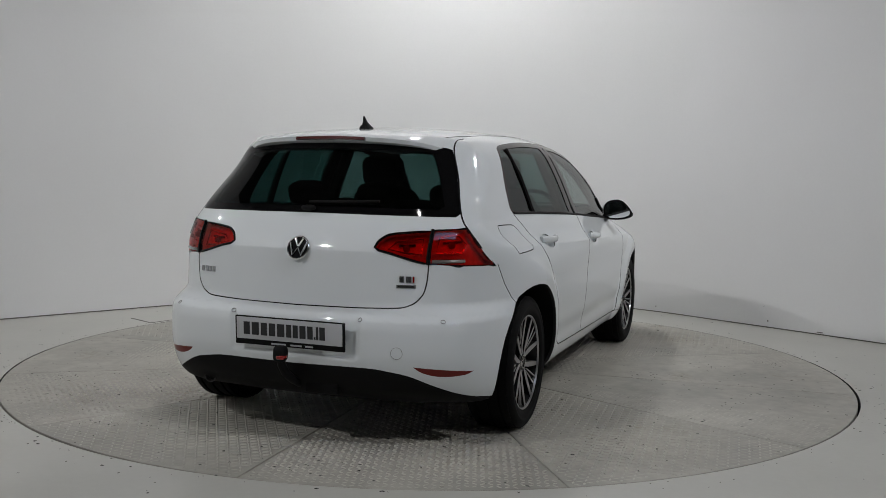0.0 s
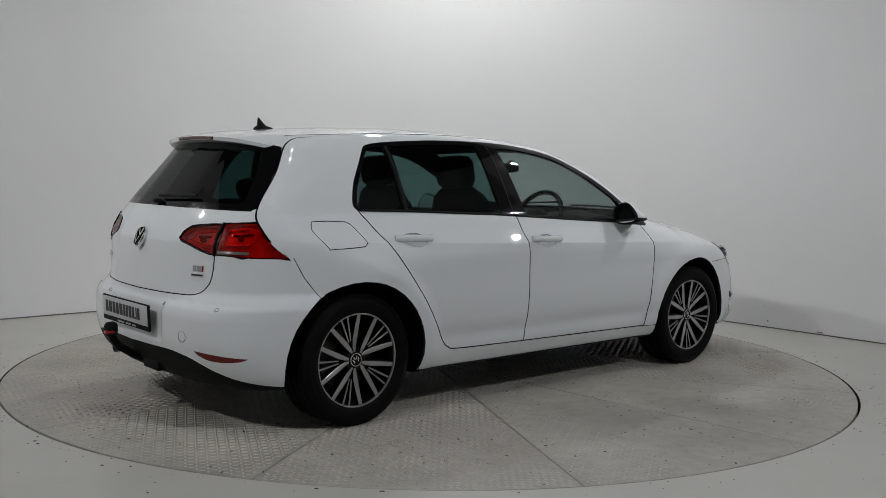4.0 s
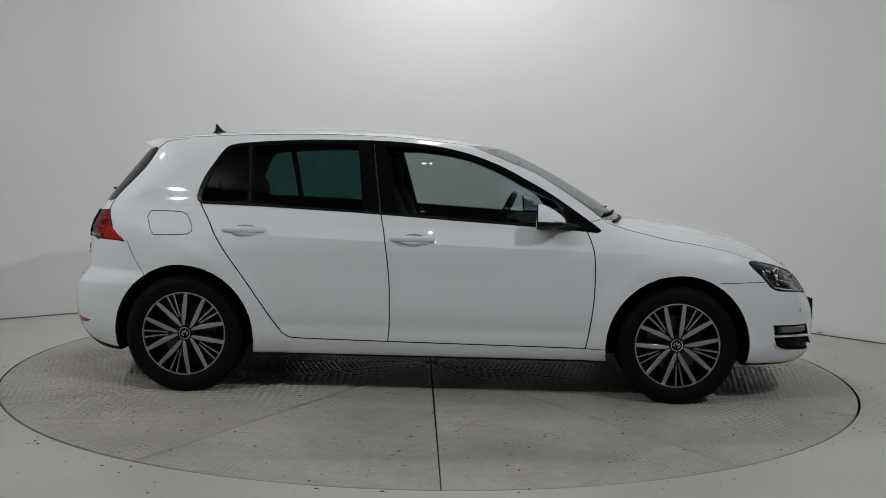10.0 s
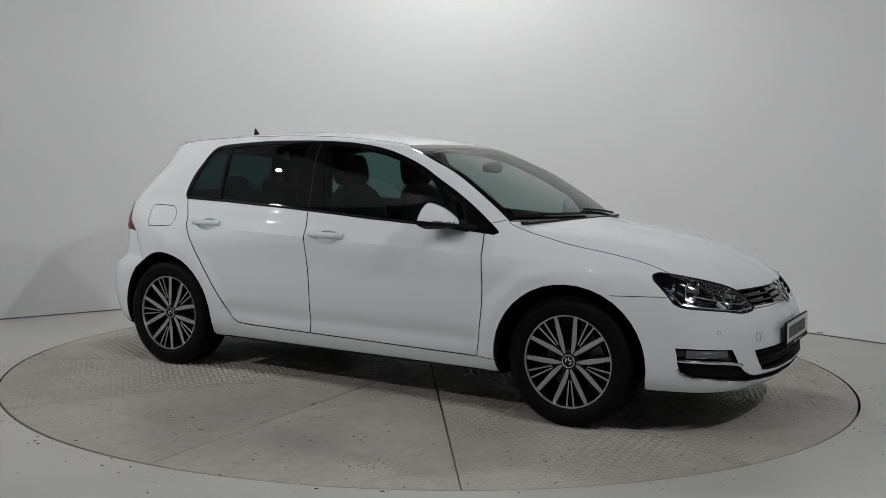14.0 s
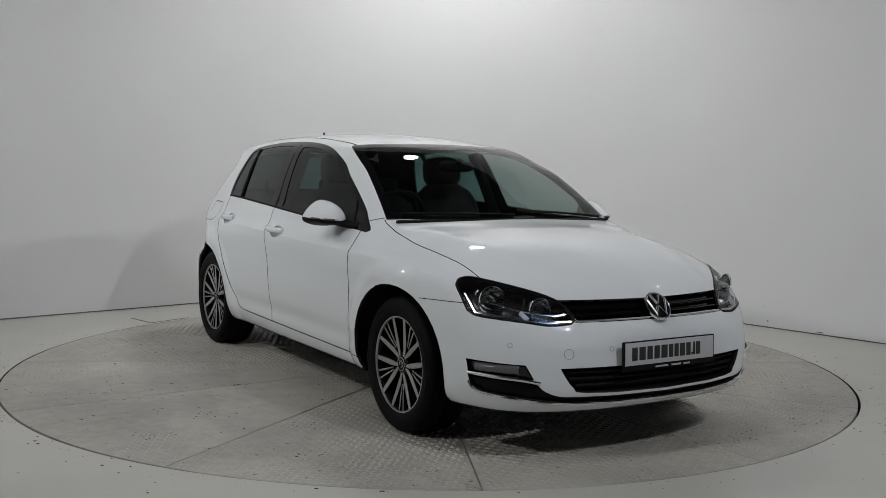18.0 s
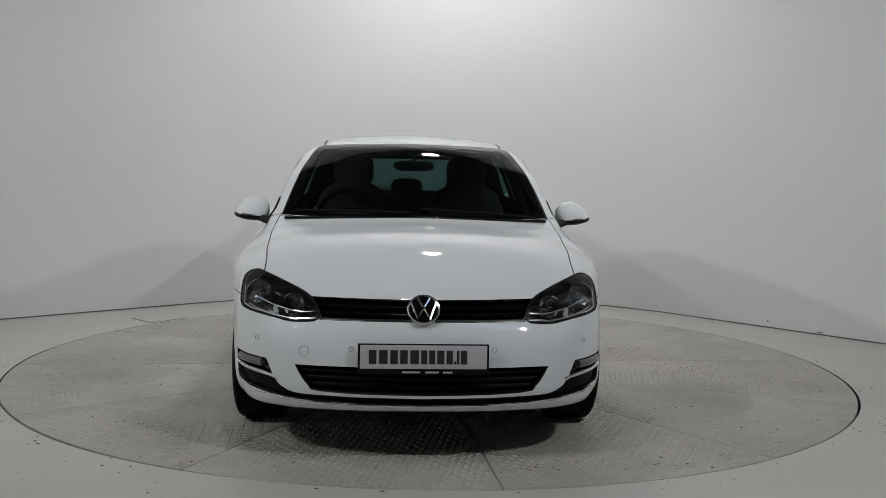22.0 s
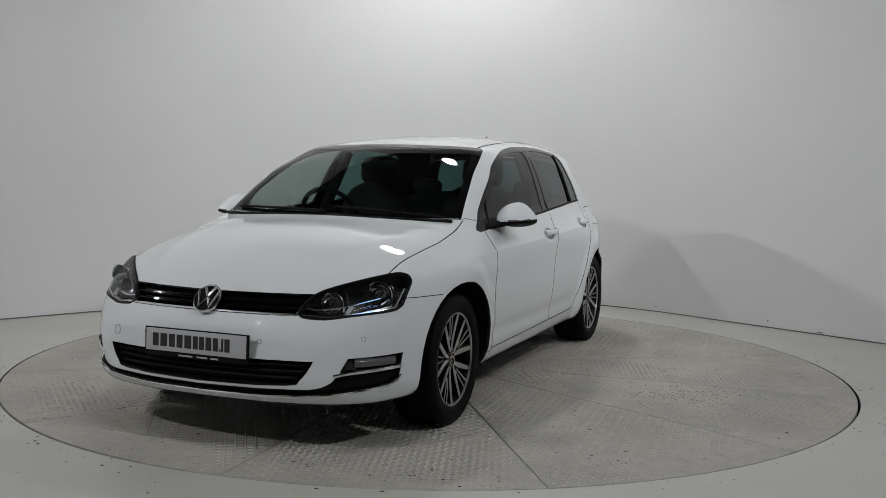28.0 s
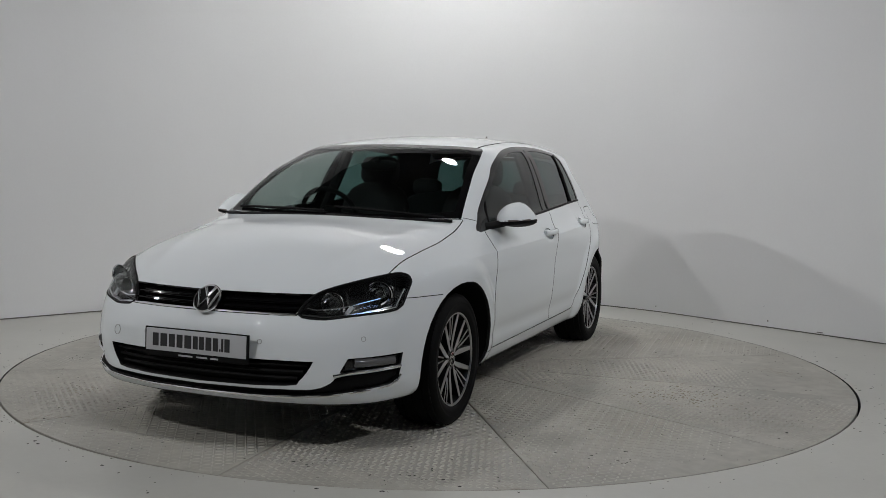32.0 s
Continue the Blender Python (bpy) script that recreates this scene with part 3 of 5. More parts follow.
def cut_body():
    """The left half of the body, cut along every seam, with a name for each face."""
    v, q = half_hull()
    bm = bmesh.new()
    bv = [bm.verts.new(p) for p in v]
    for f in q:
        try:
            bm.faces.new([bv[i] for i in f])
        except ValueError:
            pass
    bmesh.ops.bisect_plane(bm, geom=[*bm.verts, *bm.edges, *bm.faces], dist=1e-5, plane_co=(0, 0, 0), plane_no=(0, -1, 0), clear_outer=True)
    for poly in (DLO, QUARTER_GLASS, REAR_GLASS_SIDE, FRONT_GLASS):
        cut(bm, SIDE, poly, ((-1.5, 0.38, 0.85), (1.1, BIG, 1.42)))
    low = LOW_SIDE
    for axes, pts, closed, w, where in SEAMS:
        for k in (-w, w):
            cut(bm, axes, beside(pts, k, closed), where, closed)
    cut(bm, SIDE, [(-2.2, 0.222), (-1.0, 0.222), (0, 0.222), (1.0, 0.222), (2.3, 0.222)], ((-BIG, -BIG, 0), (BIG, BIG, 0.3)), False)
    for poly in (arch(AXLE_F, ARCH_R), arch(AXLE_R, ARCH_R)):
        cut(bm, SIDE, poly, low)
    for poly in DISHES:
        cut(bm, SIDE, poly, low)
    for z in (0.862, 0.868, 0.874):
        cut(bm, FRONT, [(-0.1, z), (0.2, z), (0.36, z)], REAR, False)
    for dy in (-0.012, 0.0, 0.012):
        cut(bm, ABOVE, [(1.06 + 0.2 * k, 0.60 - 0.20 * (0.2 * k - 0.04) + dy) for k in range(5)], ((1.0, 0.2, 0.66), (2.0, BIG, BIG)), False)
    for dz in (-0.006, 0.0, 0.006):
        xs = [-1.75 + 0.3 * k for k in range(12)]
        cut(bm, SIDE, [(x, float(crease_height(x)) + dz) for x in xs], low, False)
    for poly in (WINDSCREEN, CLEAR_SCREEN):
        cut(bm, ABOVE, poly, ((0.1, -BIG, 0.93), (BIG, BIG, BIG)))
    for poly in (ROOF, DITCH):
        cut(bm, ABOVE, poly, ((-1.62, -BIG, 1.25), (0.5, BIG, BIG)))
    cut(bm, ABOVE, TAILGATE_TOP[:2], ((-1.62, -BIG, 1.25), (0.5, BIG, BIG)), False)
    for poly in (REAR_WINDOW, CLEAR_REAR, TAIL_LAMP_IN, TAIL_LAMP_OUT, VALANCE, REFLECTOR):
        cut(bm, FRONT, poly, REAR)
    for poly in (HEADLAMP, GRILLE, LOWER_GRILLE, FOG, FOG_LOW):
        cut(bm, FRONT, poly, FORE)
    bmesh.ops.dissolve_degenerate(bm, dist=2e-4, edges=bm.edges)
    bm.verts.ensure_lookup_table()
    co = np.array([w.co for w in bm.verts])
    mid = co[:, 1] < 1e-4
    co = settle(co, 3)
    co[mid, 1] = 0
    nrm = gradient(co)
    nrm[mid, 1] = 0
    nrm /= np.linalg.norm(nrm, axis=1)[:, None]
    bm.verts.index_update()
    faces = [[w.index for w in f.verts] for f in bm.faces]
    bm.free()
    cen = np.array([co[f].mean(0) for f in faces])
    fn = np.array([nrm[f].mean(0) for f in faces])
    x, y, z = cen.T
    name = np.full(len(faces), "side_panel", object)
    free = np.ones(len(faces), bool)

    def claim(label, mask):
        nonlocal free
        m = mask & free
        name[m] = label
        free &= ~m

    S, F, A = cen[:, [0, 2]], cen[:, [1, 2]], cen[:, [0, 1]]
    for ax in (AXLE_F, AXLE_R):
        claim("", (np.hypot(x - ax, z - HUB_Z) < ARCH_R) & (y > 0.50))
    claim("undertray", z < 0.222)
    out = y > 0.38
    for poly in DISHES:
        claim("", within(poly, S) & out)
    claim("quarter_glass", within(QUARTER_GLASS, S) & out)
    claim("rear_door_glass", within(REAR_GLASS_SIDE, S) & out)
    claim("front_door_glass", within(FRONT_GLASS, S) & out)
    claim("window_trim", within(DLO, S) & out)
    claim("windscreen", within(CLEAR_SCREEN, A) & (z > 0.9))
    claim("windscreen_surround", within(WINDSCREEN, A) & (z > 0.9))
    rear, fore = x < -1.38, x > 1.45
    claim("rear_window", within(CLEAR_REAR, F) & rear)
    claim("rear_window_surround", within(REAR_WINDOW, F) & rear)
    claim("tail_lamp_inner", within(TAIL_LAMP_IN, F) & rear)
    claim("tail_lamp_outer", within(TAIL_LAMP_OUT, F) & rear)
    claim("rear_reflector", within(REFLECTOR, F) & rear)
    claim("rear_valance", within(VALANCE, F) & rear & (x < -1.5))
    claim("headlamp_lens", within(HEADLAMP, F) & fore)
    claim("upper_grille", within(GRILLE, F) & fore & (x > 1.9))
    claim("lower_grille", within(LOWER_GRILLE, F) & fore)
    claim("fog_lamp", within(FOG, F) & fore)
    claim("lower_band", within(FOG_LOW, F) & fore)
    gaps = np.zeros(len(faces), bool)
    for axes, pts, closed, w, (lo, hi) in SEAMS:
        there = np.all((cen > np.array(lo)) & (cen < np.array(hi)), axis=1)
        near = np.flatnonzero(there)
        gaps[near] |= off_line(pts, closed, cen[near][:, list(axes)]) < w * 0.98
    claim("gap", gaps)
    claim("tailgate", within(TAILGATE, F) & (x < -1.503))
    claim("front_bumper", within(FRONT_BUMPER, S) & (x > 1.45))
    claim("rear_bumper", within(REAR_BUMPER, S) & (x < -1.40))
    claim("hood", within(HOOD, A) & (z > 0.6) & (x > 0.85))
    claim("roof", within(ROOF, A) & (z > 1.2))
    claim("roof_strip", within(DITCH, A) & (z > 1.2))
    claim("fuel_flap", within(FUEL_FLAP, S) & out)
    claim("rear_door", within(REAR_DOOR, S) & out)
    claim("front_door", within(FRONT_DOOR, S) & out)
    claim("side_panel", within(SILL, S) & out)
    claim("front_wing", within(WING, S) & (x > 0.80))
    return co, nrm, faces, name.astype(str)


def panel(body, names, material, both=False, mirror=False, gap=0.0, sink=0.0, rim=0.014, name="panel", edge_material=None):
    """A mesh of the faces with these names. both: the two halves in one; mirror: the right half's. gap: how far it
    stands back from its seams; sink: how far it lies below the surface; rim: how deep its edges turn in."""
    co, nrm, faces, label = body
    pick = [faces[i] for i in np.flatnonzero(np.isin(label, names))]
    used = sorted({i for f in pick for i in f})
    at = {i: k for k, i in enumerate(used)}
    p, n = co[used].copy(), nrm[used].copy()
    pick = [[at[i] for i in f] for f in pick]
    seen = {}
    for fi, f in enumerate(pick):
        for a, b in zip(f, [*f[1:], f[0]]):
            key = (min(a, b), max(a, b))
            seen.setdefault(key, []).append((a, b, fi))
    edge = [s[0] for s in seen.values() if len(s) == 1 and not (abs(p[s[0][0], 1]) < 1e-4 and abs(p[s[0][1], 1]) < 1e-4)]
    push = np.zeros_like(p)
    for a, b, fi in edge:
        d = p[b] - p[a]
        w = np.cross(n[a] + n[b], d)
        c = p[pick[fi]].mean(0) - (p[a] + p[b]) / 2
        if w @ c < 0:
            w = -w
        w /= max(np.linalg.norm(w), 1e-9)
        push[a] += w
        push[b] += w
    ln = np.linalg.norm(push, axis=1)
    m = ln > 1e-6
    push[m] /= ln[m][:, None]
    push[np.abs(p[:, 1]) < 1e-4, 1] = 0
    p = p + push * gap - n * sink
    verts, norms, polys = list(p), list(n), [(f, None) for f in pick]
    if rim:
        low = {}
        for a, b, fi in edge:
            for i in (a, b):
                if i not in low:
                    low[i] = len(verts)
                    verts.append(p[i] - n[i] * rim)
                    norms.append(n[i])
            # the rim's loops are flat
            c = p[b] - p[a]
            w = np.cross(c, n[a])
            polys.append(([b, a, low[a], low[b]], -(push[a] + push[b])))
    verts, norms = np.array(verts), np.array(norms)
    flip = np.array([1, -1, 1.0])
    V, N, P = [], [], []
    if not mirror or both:
        V, N, P = list(verts), list(norms), list(polys)
    if mirror or both:
        base = len(V)
        remap = {}
        for i, q in enumerate(verts):
            if both and abs(q[1]) < 1e-4:
                remap[i] = i
            else:
                remap[i] = len(V)
                V.append(q * flip)
                N.append(norms[i] * flip)
        P += [([remap[i] for i in f[::-1]], None if w is None else w * flip) for f, w in polys]
    # turn each face to look outwards, all faces of one size at a time
    V, N = np.array(V), np.array(N)
    N = N / np.maximum(np.linalg.norm(N, axis=1), 1e-9)[:, None]
    sizes = {}
    for i, (f, w) in enumerate(P):
        sizes.setdefault(len(f), []).append(i)
    for size, ids in sizes.items():
        F = np.array([P[i][0] for i in ids])
        c = V[F]
        g = sum(np.cross(c[:, k] - c[:, 0], c[:, k + 1] - c[:, 0]) for k in range(1, size - 1))
        aim = N[F].sum(1)
        for j, i in enumerate(ids):
            if P[i][1] is not None:
                aim[j] = P[i][1]
        for j in np.flatnonzero((g * aim).sum(1) < 0):
            f, w = P[ids[j]]
            P[ids[j]] = (f[::-1], w)
    me = bpy.data.meshes.new(name)
    me.from_pydata(V.tolist(), [], [tuple(f) for f, w in P])
    me.materials.append(material)
    me.polygons.foreach_set("use_smooth", [True] * len(me.polygons))
    if edge_material:
        me.materials.append(edge_material)
        me.polygons.foreach_set("material_index", [0 if w is None else 1 for f, w in P])
    loops = []
    unit = [tuple(k) for k in N]
    for f, w in P:
        if w is None:
            loops += [unit[i] for i in f]
        else:
            loops += [tuple(w / max(np.linalg.norm(w), 1e-9))] * len(f)
    if len(loops) == len(me.loops):
        me.normals_split_custom_set(loops)
    me.update()
    return me

# ---- the car ----
car = tagged(new("car"), "white five-door hatchback car with black and silver alloy wheels", "car")
BODY = cut_body()


def skin(name, names, material, both=False, parent=None, label="", **kw):
    """A panel on the middle, or one on each side."""
    made = []
    for mir in ((False,) if both else (False, True)):
        dark = GAPM if material is PAINT else None
        me = panel(BODY, names, material, both=both, mirror=mir, name=name, edge_material=dark, **kw)
        made.append(part(name, me, material, parent or car, label))
    return made


skin("hood", ["hood"], PAINT, True)
skin("roof", ["roof"], PAINT, True)
skin("roof_strip", ["roof_strip"], BLACK, gap=0.0, sink=0.006, label="black roof gutter strip")
skin("side_panel", ["side_panel"], PAINT)
skin("front_wing", ["front_wing"], PAINT)
DOORS_F = skin("front_door", ["front_door"], PAINT)
DOORS_R = skin("rear_door", ["rear_door"], PAINT)
skin("fuel_flap", ["fuel_flap"], PAINT)
BUMPER_F = skin("front_bumper", ["front_bumper"], PAINT, True)[0]
BUMPER_R = skin("rear_bumper", ["rear_bumper"], PAINT, True)[0]
TAILGATE_OB = skin("tailgate", ["tailgate"], PAINT, True)[0]
skin("window_trim", ["window_trim"], GLOSS_BLACK, gap=0.0, sink=0.001, label="gloss black window surround")
for nm, mt in (("quarter_glass", GLASS_DARK), ("rear_door_glass", GLASS_DARK), ("front_door_glass", GLASS_FRONT)):
    skin(nm, [nm], mt, gap=0.0, sink=0.004, rim=0.0, label="dark tinted glass" if mt is GLASS_DARK else "clear greenish glass")
skin("windscreen", ["windscreen"], GLASS_SCREEN, True, gap=0.0, rim=0.0, label="clear greenish windscreen")
skin("windscreen_surround", ["windscreen_surround"], GLOSS_BLACK, True, gap=0.0, rim=0.006, label="black windscreen border")
skin("rear_window", ["rear_window"], GLASS_REAR, True, gap=0.0, rim=0.0, label="dark tinted rear window")
skin("rear_window_surround", ["rear_window_surround"], GLOSS_BLACK, True, gap=0.0, rim=0.006, label="black rear window border")
for nm in ("tail_lamp_inner", "tail_lamp_outer"):
    LENS = skin(nm, [nm], RED_GLASS, rim=0.0, label="red tail lamp lens")
    for k in (0, 1):
        me = panel(BODY, [nm], LAMP_BOX, mirror=bool(k), name="lamp_box", sink=0.034, rim=-0.034)
        part("lamp_box", me, LAMP_BOX, LENS[k], "silvered lamp reflector")
skin("rear_reflector", ["rear_reflector"], RED_DULL, parent=BUMPER_R, label="red reflector")
skin("rear_valance", ["rear_valance", "undertray"], BLACK, True, gap=0.0, rim=0.0, label="black underside and valance")
skin("headlamp_lens", ["headlamp_lens"], CLEAR, rim=0.0, label="clear headlamp lens")
skin("headlamp_housing", ["headlamp_lens"], HOUSING, gap=0.0, sink=0.075, rim=-0.075, label="dark headlamp housing")
skin("upper_grille", ["upper_grille"], GLOSS_BLACK, True, gap=0.0, sink=0.028, rim=-0.028, label="gloss black grille")
skin("lower_grille", ["lower_grille"], BLACK, True, gap=0.0, sink=0.045, rim=-0.045, parent=BUMPER_F, label="black lower grille")
skin("fog_lamp", ["fog_lamp"], HOUSING, gap=0.0, sink=0.022, rim=-0.022, parent=BUMPER_F, label="fog lamp in a black recess")
skin("lower_band", ["lower_band"], BLACK, True, gap=0.0, sink=0.020, rim=-0.020, parent=BUMPER_F, label="black lower bumper band")
OPAQUE = ["hood", "roof", "roof_strip", "side_panel", "front_wing", "front_door", "rear_door", "fuel_flap", "front_bumper", "rear_bumper", "tailgate",
          "window_trim", "windscreen_surround", "rear_window_surround", "rear_reflector", "gap"]
skin("inner_lining", OPAQUE, LINER, True, gap=0.0, sink=0.016, rim=0.0, label="dark inner lining")

# ---- small shapes ----
def lathe(profile, seg=72, axis="y"):
    """A closed ring of a profile of (along, radius) turned about the y axis."""
    bm = bmesh.new()
    rings = []
    for k in range(seg):
        a = 2 * math.pi * k / seg
        rings.append([bm.verts.new((r * math.cos(a), y, r * math.sin(a))) for y, r in profile])
    for k in range(seg):
        p, q = rings[k], rings[(k + 1) % seg]
        for i in range(len(profile) - 1):
            bm.faces.new((p[i], p[i + 1], q[i + 1], q[i]))
    return bm


def block(size, m=None, bevel=0.0, seg=2):
    bm = bmesh.new()
    bmesh.ops.create_cube(bm, size=1, matrix=Matrix.Diagonal((*size, 1)))
    if bevel:
        bmesh.ops.bevel(bm, geom=[*bm.edges], offset=bevel, segments=seg, affect="EDGES", profile=0.6)
    if m is not None:
        bm.transform(m)
    return bm


def blob(size, m=None, e=2.6, seg=24):
    """A rounded block: a ball pushed towards a box by the exponent e."""
    bm = bmesh.new()
    bmesh.ops.create_uvsphere(bm, u_segments=seg, v_segments=seg // 2, radius=1)
    for v in bm.verts:
        c = v.co
        k = (abs(c.x) ** e + abs(c.y) ** e + abs(c.z) ** e) ** (-1 / e)
        v.co = Vector((c.x * k * size[0] / 2, c.y * k * size[1] / 2, c.z * k * size[2] / 2))
    if m is not None:
        bm.transform(m)
    return bm


def tube(path, r, seg=8, closed=False, flat=1.0):
    """A round bar along a path of points; flat squeezes it in height."""
    bm = bmesh.new()
    pts = [Vector(p) for p in path]
    n = len(pts)
    rings = []
    for i, p in enumerate(pts):
        a = pts[(i - 1) % n] if closed or i else p
        b = pts[(i + 1) % n] if closed or i < n - 1 else p
        d = (b - a).normalized()
        u = d.cross(Vector((0, 0, 1)))
        u = u.normalized() if u.length > 1e-4 else Vector((1, 0, 0))
        w = u.cross(d)
        rings.append([bm.verts.new(p + (u * math.cos(2 * math.pi * k / seg) + w * math.sin(2 * math.pi * k / seg) * flat) * r) for k in range(seg)])
    for i in range(n if closed else n - 1):
        p, q = rings[i], rings[(i + 1) % n]
        for k in range(seg):
            bm.faces.new((p[k], p[(k + 1) % seg], q[(k + 1) % seg], q[k]))
    if not closed:
        bm.faces.new(rings[0][::-1])
        bm.faces.new(rings[-1])
    return bm


def edge_along(line, lo, hi):
    """Where a line of points leaves the body."""
    for _ in range(4):
        t = np.linspace(lo, hi, 24)
        k = max(int((hull(line(t)) < 0).sum()) - 1, 0)
        lo, hi = t[k], t[min(k + 1, 23)]
    return lo


def on_side(x, z, out=0.0):
    """The point of the left flank at x, z and the way out of it."""
    lo = edge_along(lambda t: np.stack([np.full_like(t, x), t, np.full_like(t, z)], 1), 0.3, 1.05)
    p = np.array([[x, lo, z]])
    g = gradient(p)[0]
    g /= np.linalg.norm(g)
    return Vector(p[0]) + Vector(g) * out, Vector(g)


def on_end(y, z, front=True, out=0.0):
    """The same for the front or the rear."""
    s = 1 if front else -1
    lo = edge_along(lambda t: np.stack([s * t, np.full_like(t, y), np.full_like(t, z)], 1), 1.2, 2.4)
    p = np.array([[s * lo, abs(y), z]])
    g = gradient(p)[0]
    g /= np.linalg.norm(g)
    g = Vector(g)
    q = Vector(p[0])
    if y < 0:
        g.y, q.y = -g.y, -q.y
    return q + g * out, g


def facing(p, g):
    """A pose at p whose z axis points along g and whose y axis points up."""
    x = Vector((0, 0, 1)).cross(g).normalized()
    y = g.cross(x)
    return Matrix.Translation(p) @ Matrix((x, y, g)).transposed().to_4x4()


def both_sides(name, make, material, parent=None, label=""):
    """One part on the left and its mirror image on the right."""
    made = []
    for s in (1, -1):
        bm = make()
        if s < 0:
            bm.transform(Matrix.Diagonal((1, -1, 1, 1)))
        pr = parent[0 if s > 0 else 1] if isinstance(parent, (list, tuple)) else parent
        made.append(part(name, bm, material, pr or car, label))
    return made


# ---- wheels ----
def tyre_bm():
    half = [(0.086, 0.214), (0.100, 0.2235), (0.110, 0.244), (0.1125, 0.258), (0.1118, 0.262), (0.1145, 0.272), (0.1152, 0.276), (0.1138, 0.279), (0.112, 0.288), (0.104, 0.302), (0.094, 0.310)]
    tread = []
    for a, b in ((0.090, 0.062), (0.052, 0.008), (-0.008, -0.052), (-0.062, -0.090)):
        tread += [(a + 0.001, 0.306), (a, 0.314), (b, 0.3155), (b - 0.001, 0.306)]
    return lathe([*half, *tread, *[(-y, r) for y, r in half[::-1]]], 96)


def spoke_bm(face):
    """One V of the wheel: two broad legs that taper to the hub and two thin ribs between them. face: only the bright machined fronts."""
    bm = bmesh.new()

    def bar(stations, depth):
        """stations: (angle, radius, width, height of the face)."""
        pts = [Vector((r * math.sin(radians(a)), 0, r * math.cos(radians(a)))) for a, r, w, y in stations]
        rows = []
        for i, (a, r, w, y) in enumerate(stations):
            d = (pts[min(i + 1, len(pts) - 1)] - pts[max(i - 1, 0)]).normalized()
            u = Vector((d.z, 0, -d.x))
            if face:
                ring = [(-0.42, -0.004), (-0.45, 0.0006), (-0.40, 0.0014), (0.40, 0.0014), (0.45, 0.0006), (0.42, -0.004)]
            else:
                ring = [(-0.62, -depth), (-0.52, -0.002), (-0.46, -0.0005), (0.46, -0.0005), (0.52, -0.002), (0.62, -depth)]
            rows.append([bm.verts.new(pts[i] + u * k * w + Vector((0, y + h, 0))) for k, h in ring])
        for p, q in zip(rows, rows[1:]):
            for k in range(5):
                bm.faces.new((p[k], p[k + 1], q[k + 1], q[k]))
        bm.faces.new(rows[0])
        bm.faces.new(rows[-1][::-1])

    for s in (-1, 1):
        bar([(s * 9.5, 0.042, 0.011, 0.080), (s * 12.5, 0.062, 0.021, 0.078), (s * 17.0, 0.105, 0.0285, 0.080), (s * 20.6, 0.165, 0.0265, 0.085), (s * 22.4, 0.2255, 0.0225, 0.091)], 0.038)
        bar([(s * 3.6, 0.098, 0.0065, 0.076), (s * 4.4, 0.16, 0.0095, 0.084), (s * 4.9, 0.2255, 0.0105, 0.090)], 0.025)
    return bm


def emblem(parent, m, r):
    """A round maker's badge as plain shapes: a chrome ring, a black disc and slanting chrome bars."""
    base = part("badge", lathe([(-0.002, r * 0.86), (0.004, r * 0.88), (0.006, r * 0.94), (0.003, r), (-0.004, r)], 48), CHROME, parent, "round chrome badge")
    base.matrix_basis = m @ pose(0, 0, 0, 90, 0, 0)
    bm = bmesh.new()
    bmesh.ops.create_circle(bm, cap_ends=True, segments=40, radius=r * 0.9)
    disc = part("badge_disc", bm, GLOSS_BLACK, parent)
    disc.matrix_basis = m
    for path in (((-0.36, 0.76), (-0.03, 0.14)), ((0.36, 0.76), (0.03, 0.14)), ((-0.75, 0.44), (-0.37, -0.66), (-0.04, 0.0)), ((0.75, 0.44), (0.37, -0.66), (0.04, 0.0))):
        bars = part("badge_bar", tube([(x * r, y * r, 0.003) for x, y in path], r * 0.085, 8, flat=0.75), CHROME, parent)
        bars.matrix_basis = m


